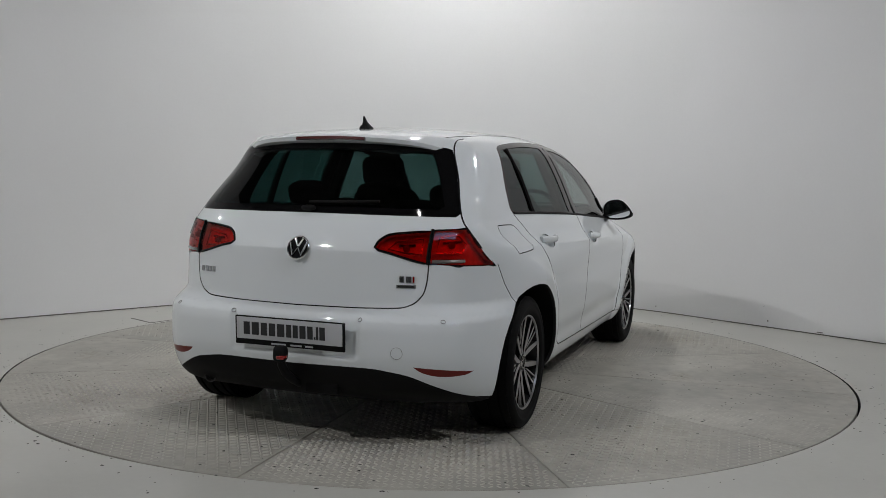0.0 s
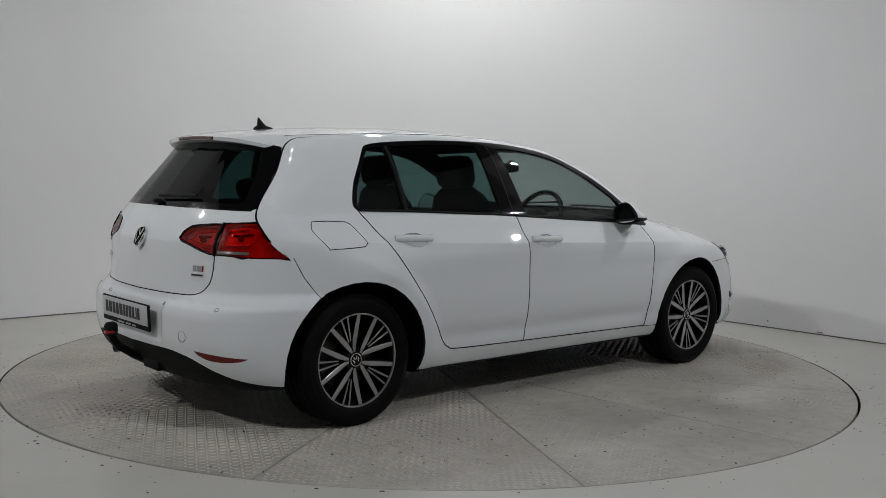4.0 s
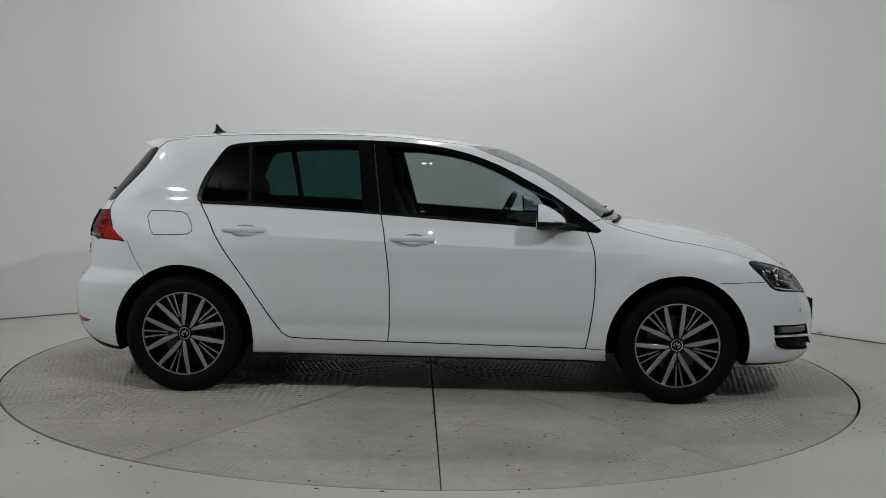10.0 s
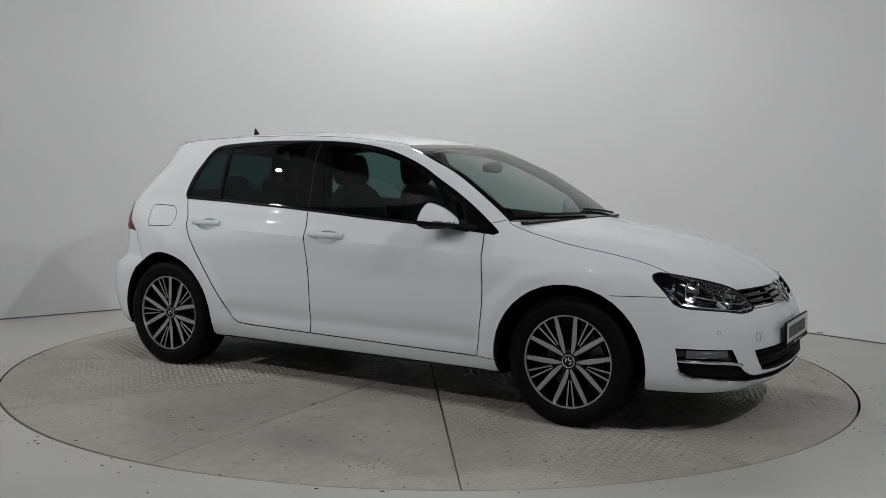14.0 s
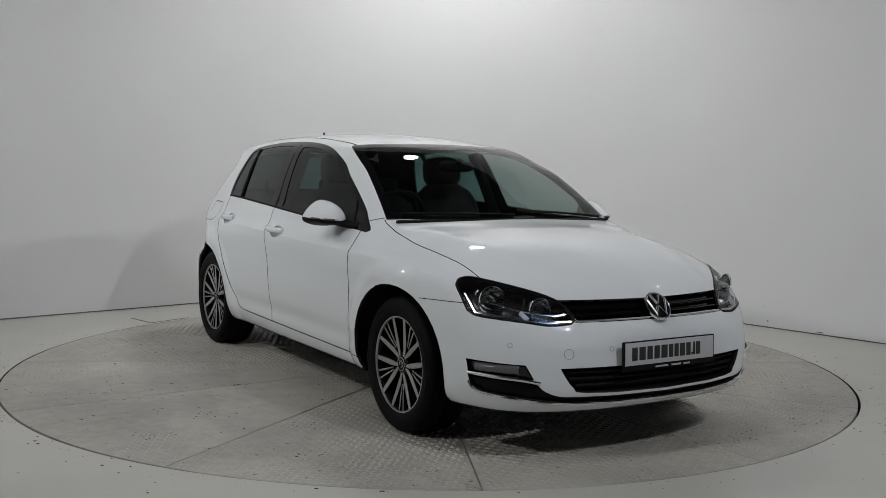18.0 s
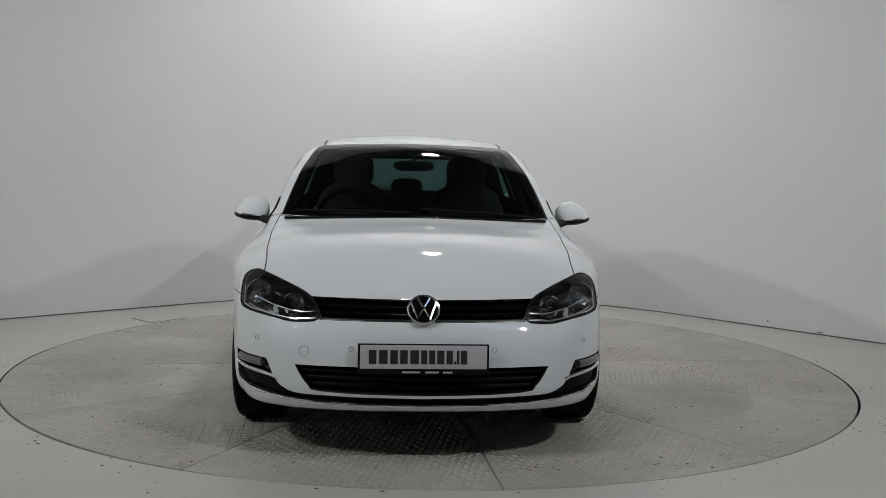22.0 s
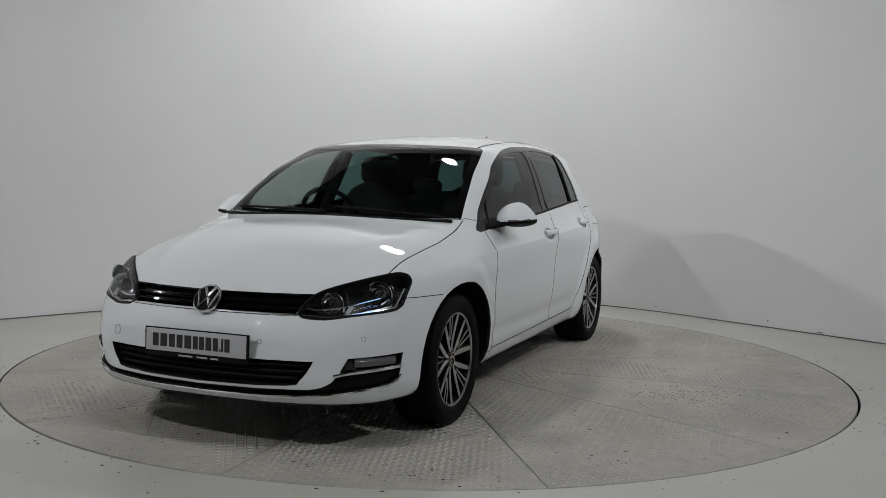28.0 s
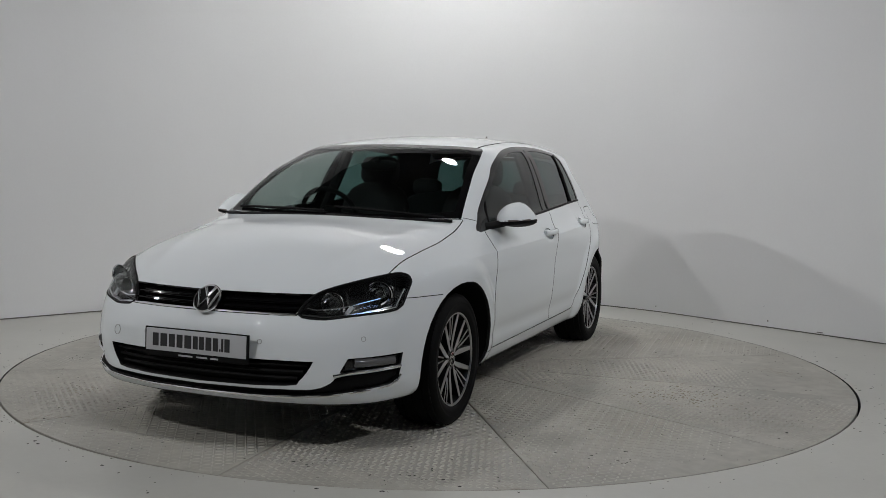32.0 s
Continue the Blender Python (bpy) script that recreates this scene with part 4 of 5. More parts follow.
def build_wheels():
    barrel = lathe([(0.090, 0.2345), (0.098, 0.2365), (0.097, 0.230), (0.088, 0.2245), (0.070, 0.2165), (-0.09, 0.212), (-0.10, 0.226)], 72)
    lip = lathe([(0.0975, 0.2335), (0.1005, 0.2345), (0.1000, 0.2285), (0.093, 0.2260)], 72)
    slim = Matrix.Diagonal((0.957, 1, 0.957, 1))
    for bmx in (barrel, lip):
        bmx.transform(slim)
    meshes = {}
    for ax, roll_l, roll_r in ((AXLE_F, 10, -31), (AXLE_R, -20, 20)):
        for s in (1, -1):
            m = Matrix.Translation((ax, s * 0.744, 0.3155)) @ pose(0, 0, 0, 0, 0, 0 if s > 0 else 180) @ Matrix.Rotation(radians(roll_l if s > 0 else roll_r), 4, "Y")
            if not meshes:
                w = part("wheel", barrel, ALLOY_DARK, car, "black and silver alloy wheel")
                w.matrix_basis = m
                part("tyre", tyre_bm(), RUBBER, w, "black rubber tyre")
                part("rim", lip, SATIN, w, "machined silver rim edge")
                bm = lathe([(-0.02, 0.07), (0.0, 0.07), (0.0, 0.150), (-0.02, 0.150), (-0.02, 0.07)], 48)
                part("brake_disc", bm, STEEL, w, "steel brake disc")
                bm = bmesh.new()
                bmesh.ops.create_circle(bm, cap_ends=True, segments=48, radius=0.215, matrix=pose(0, -0.03, 0, 90, 0, 0))
                part("wheel_back", bm, ALLOY_DARK, w)
                body = spoke_bm(False)
                front = spoke_bm(True)
                b_me, f_me = bpy.data.meshes.new("spoke"), bpy.data.meshes.new("spoke_face")
                for bmx, me, mt in ((body, b_me, ALLOY_DARK), (front, f_me, SATIN)):
                    bmx.transform(slim)
                    bmesh.ops.recalc_face_normals(bmx, faces=bmx.faces)
                    bmx.to_mesh(me)
                    bmx.free()
                    me.materials.append(mt)
                for k in range(5):
                    for nm, me in (("spoke", b_me), ("spoke_face", f_me)):
                        o = part(nm, me, None, w)
                        o.matrix_basis = Matrix.Rotation(radians(72 * k), 4, "Y")
                part("hub", lathe([(0.03, 0.058), (0.076, 0.054), (0.079, 0.046), (0.079, 0.034)], 32), ALLOY_DARK, w)
                part("centre_cap", lathe([(0.075, 0.034), (0.083, 0.033), (0.085, 0.028), (0.082, 0.025), (0.080, 0.0)], 32), GLOSS_BLACK, w, "black centre cap with silver bars")
                bm = bmesh.new()
                for x0, z0, x1, z1 in ((-0.40, 0.68, -0.12, 0.10), (0.40, 0.68, 0.12, 0.10), (-0.72, 0.28, -0.40, -0.52), (0.72, 0.28, 0.40, -0.52)):
                    d = Vector((x1 - x0, 0, z1 - z0))
                    q = Matrix.Translation(((x0 + x1) * 0.012, 0.0825, (z0 + z1) * 0.012)) @ Matrix.Rotation(-math.atan2(d.z, d.x), 4, "Y")
                    bmesh.ops.create_cube(bm, size=1, matrix=q @ Matrix.Diagonal((d.length * 0.024, 0.003, 0.005, 1)))
                part("cap_bars", bm, CHROME, w, smooth=False)
                part("cap_ring", lathe([(0.080, 0.0335), (0.0855, 0.032), (0.0855, 0.0285), (0.081, 0.027)], 32), CHROME, w, "thin chrome ring")
                meshes["w"] = w
            else:
                copy_thing(meshes["w"], m)
    # wheel wells
    for ax in (AXLE_F, AXLE_R):
        def well():
            bm = bmesh.new()
            n = 32
            a = [radians(-14 + 208 * k / n) for k in range(n + 1)]
            for y0, y1, r0, r1 in ((0.50, 0.872, 0.394, 0.388),):
                p = [bm.verts.new((ax + r0 * math.cos(t), y0, HUB_Z + r0 * math.sin(t))) for t in a]
                q = []
                for t in a:
                    x, z = ax + r1 * math.cos(t), HUB_Z + r1 * math.sin(t)
                    q.append(bm.verts.new((x, on_side(x, max(z, 0.25))[0].y - 0.012, z)))
                for k in range(n):
                    bm.faces.new((p[k], p[k + 1], q[k + 1], q[k]))
                bm.faces.new(p)
            return bm
        both_sides("wheel_well", well, BLACK, label="black wheel arch liner")


build_wheels()


# ---- trim on the flanks ----
def handle_grip(x0, x1, z0, z1):
    def make():
        path = []
        a, b = on_side(x0 - 0.06, z0)[0], on_side(x1 + 0.06, z1)[0]
        pa, pb = a.lerp(b, 0.06 / (x1 - x0 + 0.12)), a.lerp(b, 1 - 0.06 / (x1 - x0 + 0.12))
        for k in range(13):
            t = k / 12
            p = pa.lerp(pb, t)
            lift = 0.036 * math.sin(math.pi * min(max(t, 0.02), 0.98)) ** 0.45 - 0.004
            g = Vector((0, 1, 0))
            path.append(p + g * lift)
        return tube(path, 0.0135, 12, flat=1.25)
    return make


def handle_dish(hx, hz):
    """The hollow behind a handle."""
    def make():
        bm = bmesh.new()
        rows = []
        for r in (1.03, 0.9, 0.7, 0.45, 0.2):
            rows.append([bm.verts.new(on_side(hx + 0.072 * r * math.cos(2 * math.pi * k / 28), hz + 0.033 * r * math.sin(2 * math.pi * k / 28), -0.0025 - 0.024 * (1 - min(r, 1) ** 2) ** 0.6)[0]) for k in range(28)])
        for p, q in zip(rows, rows[1:]):
            for k in range(28):
                bm.faces.new((p[k], p[(k + 1) % 28], q[(k + 1) % 28], q[k]))
        bm.faces.new(rows[-1])
        return bm
    return make


both_sides("handle_dish", handle_dish(-0.985, 0.874), PAINT, DOORS_R)
both_sides("handle_dish", handle_dish(-0.085, 0.845), PAINT, DOORS_F)
both_sides("door_handle", handle_grip(-1.105, -0.885, 0.886, 0.882), PAINT, DOORS_R)
both_sides("door_handle", handle_grip(-0.205, 0.020, 0.860, 0.852), PAINT, DOORS_F)


def mirror_shell(upper):
    """The mirror's shell, lofted from the glass forward: tall at the glass, falling to the nose."""
    def make():
        bm = bmesh.new()
        rows = []
        n = 36
        for k, t in enumerate((0.0, 0.0, 0.05, 0.15, 0.3, 0.45, 0.6, 0.75, 0.87, 0.95, 1.0)):
            x = 0.560 + 0.150 * t
            top = 1.052 - 0.080 * t ** 1.7
            low = 0.916 + 0.016 * t
            wid = 0.099 * (1 - 0.42 * t ** 3)
            s = 0.0 if k == 0 else (0.93 if k == 1 else (1.0 if t < 0.9 else (0.80 if t < 0.97 else 0.0)))
            cy, cz = 0.905 - 0.016 * t, (top + low) / 2
            ring = []
            for i in range(n):
                a = 2 * math.pi * i / n
                c, q = math.cos(a), math.sin(a)
                e = 2 / 2.7
                yy = math.copysign(abs(c) ** e, c)
                zz = math.copysign(abs(q) ** e, q)
                tall = low + (top - low) * (zz + 1) / 2 * (1 - 0.50 * max(yy, 0) ** 1.5)
                ring.append(bm.verts.new((x - 0.004 * yy, cy + wid * yy * s, cz + (tall - cz) * s + 0.007 * yy)))
            rows.append(ring)
        for p, q in zip(rows, rows[1:]):
            for i in range(n):
                bm.faces.new((p[i], p[(i + 1) % n], q[(i + 1) % n], q[i]))
        bmesh.ops.remove_doubles(bm, verts=bm.verts, dist=1e-5)
        bmesh.ops.bisect_plane(bm, geom=[*bm.verts, *bm.edges, *bm.faces], plane_co=(0.63, 0.9, 0.955), plane_no=(0.03, -0.07, 1), clear_inner=upper, clear_outer=not upper)
        bmesh.ops.edgeloop_fill(bm, edges=[e for e in bm.edges if e.is_boundary])
        return bm
    return make


CAPS = both_sides("door_mirror", mirror_shell(True), PAINT, label="white door mirror cap")
both_sides("mirror_base", mirror_shell(False), BLACK, CAPS, "black lower mirror housing")
def mirror_back(size, x, depth):
    """A plate with the outline of the shell's open end, turned slightly towards the car."""
    def make():
        bm = bmesh.new()
        rows = []
        for dx, k in ((0.0, size), (-depth, size * 0.985), (-depth, 0.0)):
            ring = []
            for i in range(36):
                a = 2 * math.pi * i / 36
                c, q = math.cos(a), math.sin(a)
                yy, zz = math.copysign(abs(c) ** (2 / 2.7), c), math.copysign(abs(q) ** (2 / 2.7), q)
                tall = 0.916 + 0.136 * (zz + 1) / 2 * (1 - 0.50 * max(yy, 0) ** 1.5)
                ring.append(bm.verts.new((x + dx - 0.005 * yy * k, 0.905 + 0.099 * yy * k, 0.984 + (tall - 0.984) * k + 0.007 * yy)))
            rows.append(ring)
        for p, q in zip(rows, rows[1:]):
            for i in range(36):
                bm.faces.new((p[i], p[(i + 1) % 36], q[(i + 1) % 36], q[i]))
        bmesh.ops.remove_doubles(bm, verts=bm.verts, dist=1e-5)
        return bm
    return make


both_sides("mirror_bezel", mirror_back(0.955, 0.5605, 0.006), BLACK, CAPS, "black mirror surround")
both_sides("mirror_glass", mirror_back(0.82, 0.5555, 0.003), MIRROR, CAPS, "mirror glass")
both_sides("indicator", lambda: tube([(0.690, 0.835, 0.951), (0.706, 0.87, 0.953), (0.704, 0.92, 0.956), (0.680, 0.962, 0.959), (0.640, 0.987, 0.962)], 0.0050, 6), CLEAR_GREY, CAPS, "clear indicator strip")
both_sides("mirror_arm", lambda: tube([(0.78, 0.765, 0.925), (0.73, 0.80, 0.928), (0.67, 0.845, 0.940), (0.64, 0.875, 0.955)], 0.026, 10, flat=0.8), BLACK, CAPS, "black mirror arm")

both_sides("sail_seam", lambda: tube([on_side(0.665, 1.052, 0.001)[0], on_side(0.70, 0.99, 0.001)[0], on_side(0.738, 0.93, 0.001)[0]], 0.0045, 6), BLACK)
both_sides("window_divider", lambda: tube([on_side(-1.005, 1.330, 0.001)[0], on_side(-0.99, 1.2, 0.001)[0], on_side(-0.976, 1.015, 0.001)[0]], 0.009, 6), BLACK, label="black window divider")
both_sides("waist_strip", lambda: tube([on_side(x, z + 0.004, 0.002)[0] for x, z in ((-1.25, 1.014), (-0.9, 1.005), (-0.603, 0.992), (-0.265, 0.976), (0.144, 0.951), (0.45, 0.934), (0.62, 0.923))], 0.007, 6), BLACK)


def jamb(x0, z0, x1, z1):
    return lambda: tube([on_side(x0 + (x1 - x0) * k / 6, z0 + (z1 - z0) * k / 6, -0.001)[0] for k in range(7)], 0.0035, 6)


both_sides("pillar_gap", jamb(-0.325, 1.350, -0.268, 0.982), GAPM)

# ---- roof, spoiler, aerial ----
def spoiler_bm():
    bm = bmesh.new()
    n = 24
    rows = []
    for k in range(n + 1):
        y = -0.512 + 1.024 * k / n
        t = (y / 0.525) ** 2
        zt = float(TOP(-1.505)) - 0.05 * (y / 0.6) ** 2
        tip_x = -1.722 + 0.150 * t ** 3 + 0.035 * t
        tip_z = 1.3665 - 0.030 * t - 0.030 * t ** 4
        under = -1.655 + 0.11 * t
        prof = [(-1.506, zt - 0.0005), (-1.506 + 0.35 * (tip_x + 1.506), zt + 0.32 * (tip_z - zt) + 0.002), (-1.506 + 0.72 * (tip_x + 1.506), zt + 0.68 * (tip_z - zt) + 0.002), (tip_x + 0.012, tip_z + 0.0015), (tip_x, tip_z - 0.004), (tip_x + 0.006, tip_z - 0.022), (max(under, tip_x + 0.02), tip_z - 0.040), (max(under, tip_x + 0.02) + 0.07, tip_z - 0.050)]
        rows.append([bm.verts.new((x, y, z)) for x, z in prof])
    for p, q in zip(rows, rows[1:]):
        for i in range(len(p) - 1):
            bm.faces.new((p[i], p[i + 1], q[i + 1], q[i]))
    bm.faces.new(rows[0])
    bm.faces.new(rows[-1][::-1])
    return bm


SPOILER = part("spoiler", spoiler_bm(), PAINT, car, "white roof spoiler")
bm = tube([(-1.7235 + 0.03 * (y / 0.525) ** 2, y, 1.355 - 0.034 * (y / 0.525) ** 2) for y in [(-0.175 + 0.35 * k / 10) for k in range(11)]], 0.0085, 8)
part("brake_light", bm, BRAKE_RED, SPOILER, "dark red high brake light")


def fin_bm():
    bm = bmesh.new()
    z0 = 1.4135
    rows = []
    for x, w, h in ((-1.275, 0.010, 0.004), (-1.30, 0.026, 0.010), (-1.325, 0.030, 0.020), (-1.345, 0.026, 0.040), (-1.358, 0.018, 0.056), (-1.366, 0.010, 0.060), (-1.372, 0.022, 0.018), (-1.385, 0.016, 0.006)):
        rows.append([bm.verts.new(q) for q in ((x, -w, z0 - 0.006), (x, -w * 0.8, z0 + min(h, 0.012)), (x, -0.0035, z0 + h), (x, 0.0035, z0 + h), (x, w * 0.8, z0 + min(h, 0.012)), (x, w, z0 - 0.006))])
    for p, q in zip(rows, rows[1:]):
        for i in range(5):
            bm.faces.new((p[i], p[i + 1], q[i + 1], q[i]))
    bm.faces.new(rows[0])
    bm.faces.new(rows[-1][::-1])
    return bm


part("aerial", fin_bm(), BLACK, car, "black shark-fin aerial")

# wipers
for a, b in ((0.63, 0.02), (-0.02, -0.63)):
    path = []
    for k in range(9):
        t = k / 8
        y = a + (b - a) * t
        x = 1.062 - 0.23 * y * y - 0.035 * t
        lo, hi = 0.6, 1.6
        for _ in range(36):
            m = (lo + hi) / 2
            lo, hi = (m, hi) if hull(np.array([[x, abs(y), m]]))[0] < 0 else (lo, m)
        path.append((x, y, lo + 0.012))
    part("wiper", tube(path, 0.007, 6), BLACK, car, "black wiper")
part("cowl", tube([(1.085 - 0.22 * y * y, y, 0.966 - 0.02 * y * y) for y in [-0.68 + 1.36 * k / 20 for k in range(21)]], 0.013, 6, flat=0.6), BLACK, car, "black scuttle panel")
q, g = on_end(0.0, 1.035, False)
bm = tube([on_end(y, 1.052 + 0.03 * (0.12 - y), False, 0.020)[0] for y in (0.0, -0.08, -0.16, -0.24, -0.32)], 0.007, 6)
RW = part("rear_wiper", bm, BLACK, car, "black rear wiper")
part("wiper_boss", blob((0.04, 0.07, 0.026), Matrix.Translation(q + Vector((-0.012, 0, 0.006))), 2.4), BLACK, RW)

# ---- plates ----
def plate(front):
    z = 0.452 if front else 0.505
    x = 2.200 if front else -2.088
    m = Matrix.Translation((x, 0, z)) @ pose(0, 0, 0, 90, 0, 90 if front else -90) @ pose(0, 0, 0, -2 if front else 3, 0, 0)
    holder = part("number_plate", block((0.532, 0.126, 0.012), None, 0.004), BLACK, car, "number plate in a black holder")
    holder.matrix_basis = m
    p = part("plate_face", block((0.514, 0.096, 0.004), Matrix.Translation((0, 0.010, 0.0065)), 0.001), PLATE, holder, "pale grey plate face")
    x0 = -0.226
    for w in (0.040, 0.046, 0.040, 0.040, 0.046, 0.032, 0.032, 0.038, 0.034, 0.010, 0.014, 0.034):
        h = 0.012 if w == 0.010 else 0.056
        part("plate_bar", block((w * 0.76, h, 0.002), Matrix.Translation((x0 + w / 2, 0.010 - (0.056 - h) / 2, 0.0088))), INK, holder, smooth=False)
        x0 += w
    for xx, w in ((-0.050, 0.085), (0.035, 0.065), (0.098, 0.045)):
        part("holder_bar", block((w * 0.85, 0.007, 0.002), Matrix.Translation((xx, -0.052, 0.0065))), SILVER_INK, holder, smooth=False)
    return holder


plate(True)
plate(False)
q, g = on_end(0.0, 0.635, True, 0.016)
emblem(car, facing(q, g), 0.068)
q, g = on_end(0.0, 0.868, False, 0.004)
emblem(car, facing(q, g), 0.054)
# lettering on the tailgate as plain bars
for y0, z, ws, h in ((0.545, 0.748, (0.026, 0.026, 0.022, 0.022), 0.024), (-0.455, 0.752, (0.026, 0.030, 0.010), 0.026)):
    y = y0
    for k, w in enumerate(ws):
        q, g = on_end(y - w / 2, z, False, 0.002)
        bm = block((w * 0.72, h, 0.005), facing(q, g))
        part("letter_bar", bm, RED_LENS if (w == 0.010) else SMOKED, TAILGATE_OB, smooth=False)
        y -= w
q, g = on_end(-0.487, 0.722, False, 0.002)
part("name_strip", block((0.082, 0.014, 0.004), facing(q, g)), CHROME, TAILGATE_OB, "small chrome strip", smooth=False)
q, g = on_end(-0.487, 0.722, False, 0.005)
part("strip_bar", block((0.070, 0.007, 0.002), facing(q, g)), INK, TAILGATE_OB, smooth=False)

# ---- lamps ----
def bowl(y, z, r, depth=0.045):
    def make():
        q, g = on_end(y, z, True, -0.018)
        axis = Vector((1, 0.25, 0)).normalized()
        prof = [(0.0, r), (-0.006, r * 0.97), (-depth * 0.4, r * 0.80), (-depth * 0.8, r * 0.5), (-depth, r * 0.16)]
        bm = lathe(prof, 40)
        for k, v in enumerate(bm.verts):
            if (k // len(prof)) % 2:
                v.co.y -= 0.0018
        m = Matrix.Translation(q) @ axis.to_track_quat("Y", "Z").to_matrix().to_4x4()
        bm.transform(m)
        return bm
    return make


both_sides("main_reflector", bowl(0.708, 0.686, 0.056), SMOKED, label="smoked chrome main reflector")
def bowl_ring(y, z, r):
    def make():
        q, g = on_end(y, z, True, -0.016)
        axis = Vector((1, 0.25, 0)).normalized()
        bm = lathe([(0.0, r - 0.0015), (0.003, r), (0.0, r + 0.0015)], 40)
        bmesh.ops.delete(bm, geom=[v for v in bm.verts if v.co.z < -0.2 * r], context="VERTS")
        bm.transform(Matrix.Translation(q) @ axis.to_track_quat("Y", "Z").to_matrix().to_4x4())
        return bm
    return make


both_sides("lamp_ring", bowl_ring(0.708, 0.686, 0.057), CHROME, label="chrome ring round the main reflector")
both_sides("lamp_ring", bowl_ring(0.548, 0.650, 0.049), CHROME, label="chrome ring round the second reflector")
both_sides("bulb_shield", lambda: blob((0.045, 0.026, 0.022), Matrix.Translation(on_end(0.708, 0.688, True, -0.035)[0])), HOUSING)
both_sides("dip_reflector", bowl(0.548, 0.650, 0.048), SMOKED, label="smoked chrome second reflector")
both_sides("bulb_shield", lambda: blob((0.04, 0.022, 0.020), Matrix.Translation(on_end(0.548, 0.654, True, -0.025)[0])), HOUSING)
for cy, cz, cr, spans in ((0.708, 0.686, 0.046, ((20, 70), (105, 150), (-60, -20))), (0.548, 0.650, 0.039, ((35, 80), (130, 165), (-50, -15)))):
    for a0, a1 in spans:
        both_sides("reflector_facet", lambda: tube([on_end(cy + cr * math.cos(radians(a)), cz + cr * math.sin(radians(a)), True, -0.026)[0] for a in [a0 + (a1 - a0) * k / 5 for k in range(6)]], 0.0055, 6), CHROME)


def wing(pts, out, r):
    return lambda: tube([on_end(y, z, True, out)[0] for y, z in pts], r, 6)


both_sides("lamp_blade", wing([(0.47, 0.604), (0.54, 0.597), (0.61, 0.604), (0.66, 0.620)], -0.02, 0.007), SMOKED)
both_sides("lamp_blade", wing([(0.610, 0.604), (0.615, 0.640), (0.600, 0.675), (0.575, 0.705)], -0.035, 0.008), HOUSING)
both_sides("lamp_blade", wing([(0.66, 0.612), (0.72, 0.622), (0.765, 0.632)], -0.022, 0.005), SMOKED)
both_sides("lamp_chrome", lambda: tube([on_end(y, z, True, -0.008)[0] for y, z in ((0.445, 0.600), (0.54, 0.592), (0.626, 0.603), (0.736, 0.616), (0.772, 0.626), (0.778, 0.70))], 0.0045, 6), CHROME, label="chrome edge inside the lamp")
both_sides("lamp_tab", lambda: tube([on_end(0.618, 0.608, True, -0.012)[0], on_end(0.630, 0.640, True, -0.020)[0]], 0.010, 6), SILVER_INK, label="pale tab inside the lamp")
both_sides("lamp_chrome", lambda: tube([on_end(y, z, True, -0.010)[0] for y, z in ((0.455, 0.628), (0.50, 0.622), (0.56, 0.628), (0.64, 0.645), (0.72, 0.668))], 0.0030, 6), CHROME)
both_sides("lamp_edge", lambda: tube([on_end(y, z, True, -0.002)[0] for y, z in HEADLAMP], 0.005, 6, closed=True), BLACK)
# tail lamps: a clear reversing lens, silvered frames behind the glass and a black edge
both_sides("reversing_lens", lambda: tube([on_end(y, 0.829, False, -0.0045)[0] for y in (0.585, 0.62, 0.66, 0.70)], 0.0095, 8), CLEAR_GREY, label="clear reversing lens")
for frame_pts in (((0.600, 0.868), (0.603, 0.935), (0.675, 0.940), (0.705, 0.905), (0.700, 0.868)), ((0.40, 0.884), (0.43, 0.916), (0.54, 0.930), (0.545, 0.856), (0.47, 0.868))):
    both_sides("lamp_frame", lambda: tube([on_end(y, z, False, -0.022)[0] for y, z in frame_pts], 0.0045, 8, closed=True), SILVERED)
    yc, zc = sum(p[0] for p in frame_pts) / 5, sum(p[1] for p in frame_pts) / 5
    both_sides("lamp_bulb", lambda: blob((0.03, 0.03, 0.03), Matrix.Translation(on_end(yc, zc, False, -0.026)[0])), CLEAR_GREY)
    both_sides("lamp_fin", lambda: tube([on_end(yc - 0.035, zc + 0.012, False, -0.028)[0], on_end(yc + 0.035, zc + 0.016, False, -0.028)[0]], 0.006, 6), HOUSING)
for poly in (TAIL_LAMP_IN, TAIL_LAMP_OUT):
    both_sides("lamp_edge", lambda: tube([on_end(y, z, False, -0.001)[0] for y, z in poly], 0.0060, 6, closed=True), GLOSS_BLACK)
both_sides("lamp_divider", lambda: tube([on_end(0.5695, z, False, 0.0)[0] for z in (0.814, 0.85, 0.90, 0.962)], 0.0085, 8), GLOSS_BLACK)

# ---- front trim ----
part("grille_strip", tube([on_end(y, 0.598, True, -0.004)[0] for y in [-0.42 + 0.84 * k / 24 for k in range(25)]], 0.0065, 8), CHROME, car, "chrome strip along the grille")
for z in (0.625, 0.652):
    part("grille_slat", tube([on_end(y, z, True, -0.012)[0] for y in [-0.43 + 0.86 * k / 20 for k in range(21)]], 0.008, 6, flat=0.6), GLOSS_BLACK, car, "gloss black grille slat")
for z, w in ((0.392, 0.500), (0.364, 0.482), (0.336, 0.455)):
    part("grille_slat", tube([on_end(y, z, True, -0.022)[0] for y in [-w + 2 * w * k / 20 for k in range(21)]], 0.007, 6), BLACK, BUMPER_F)
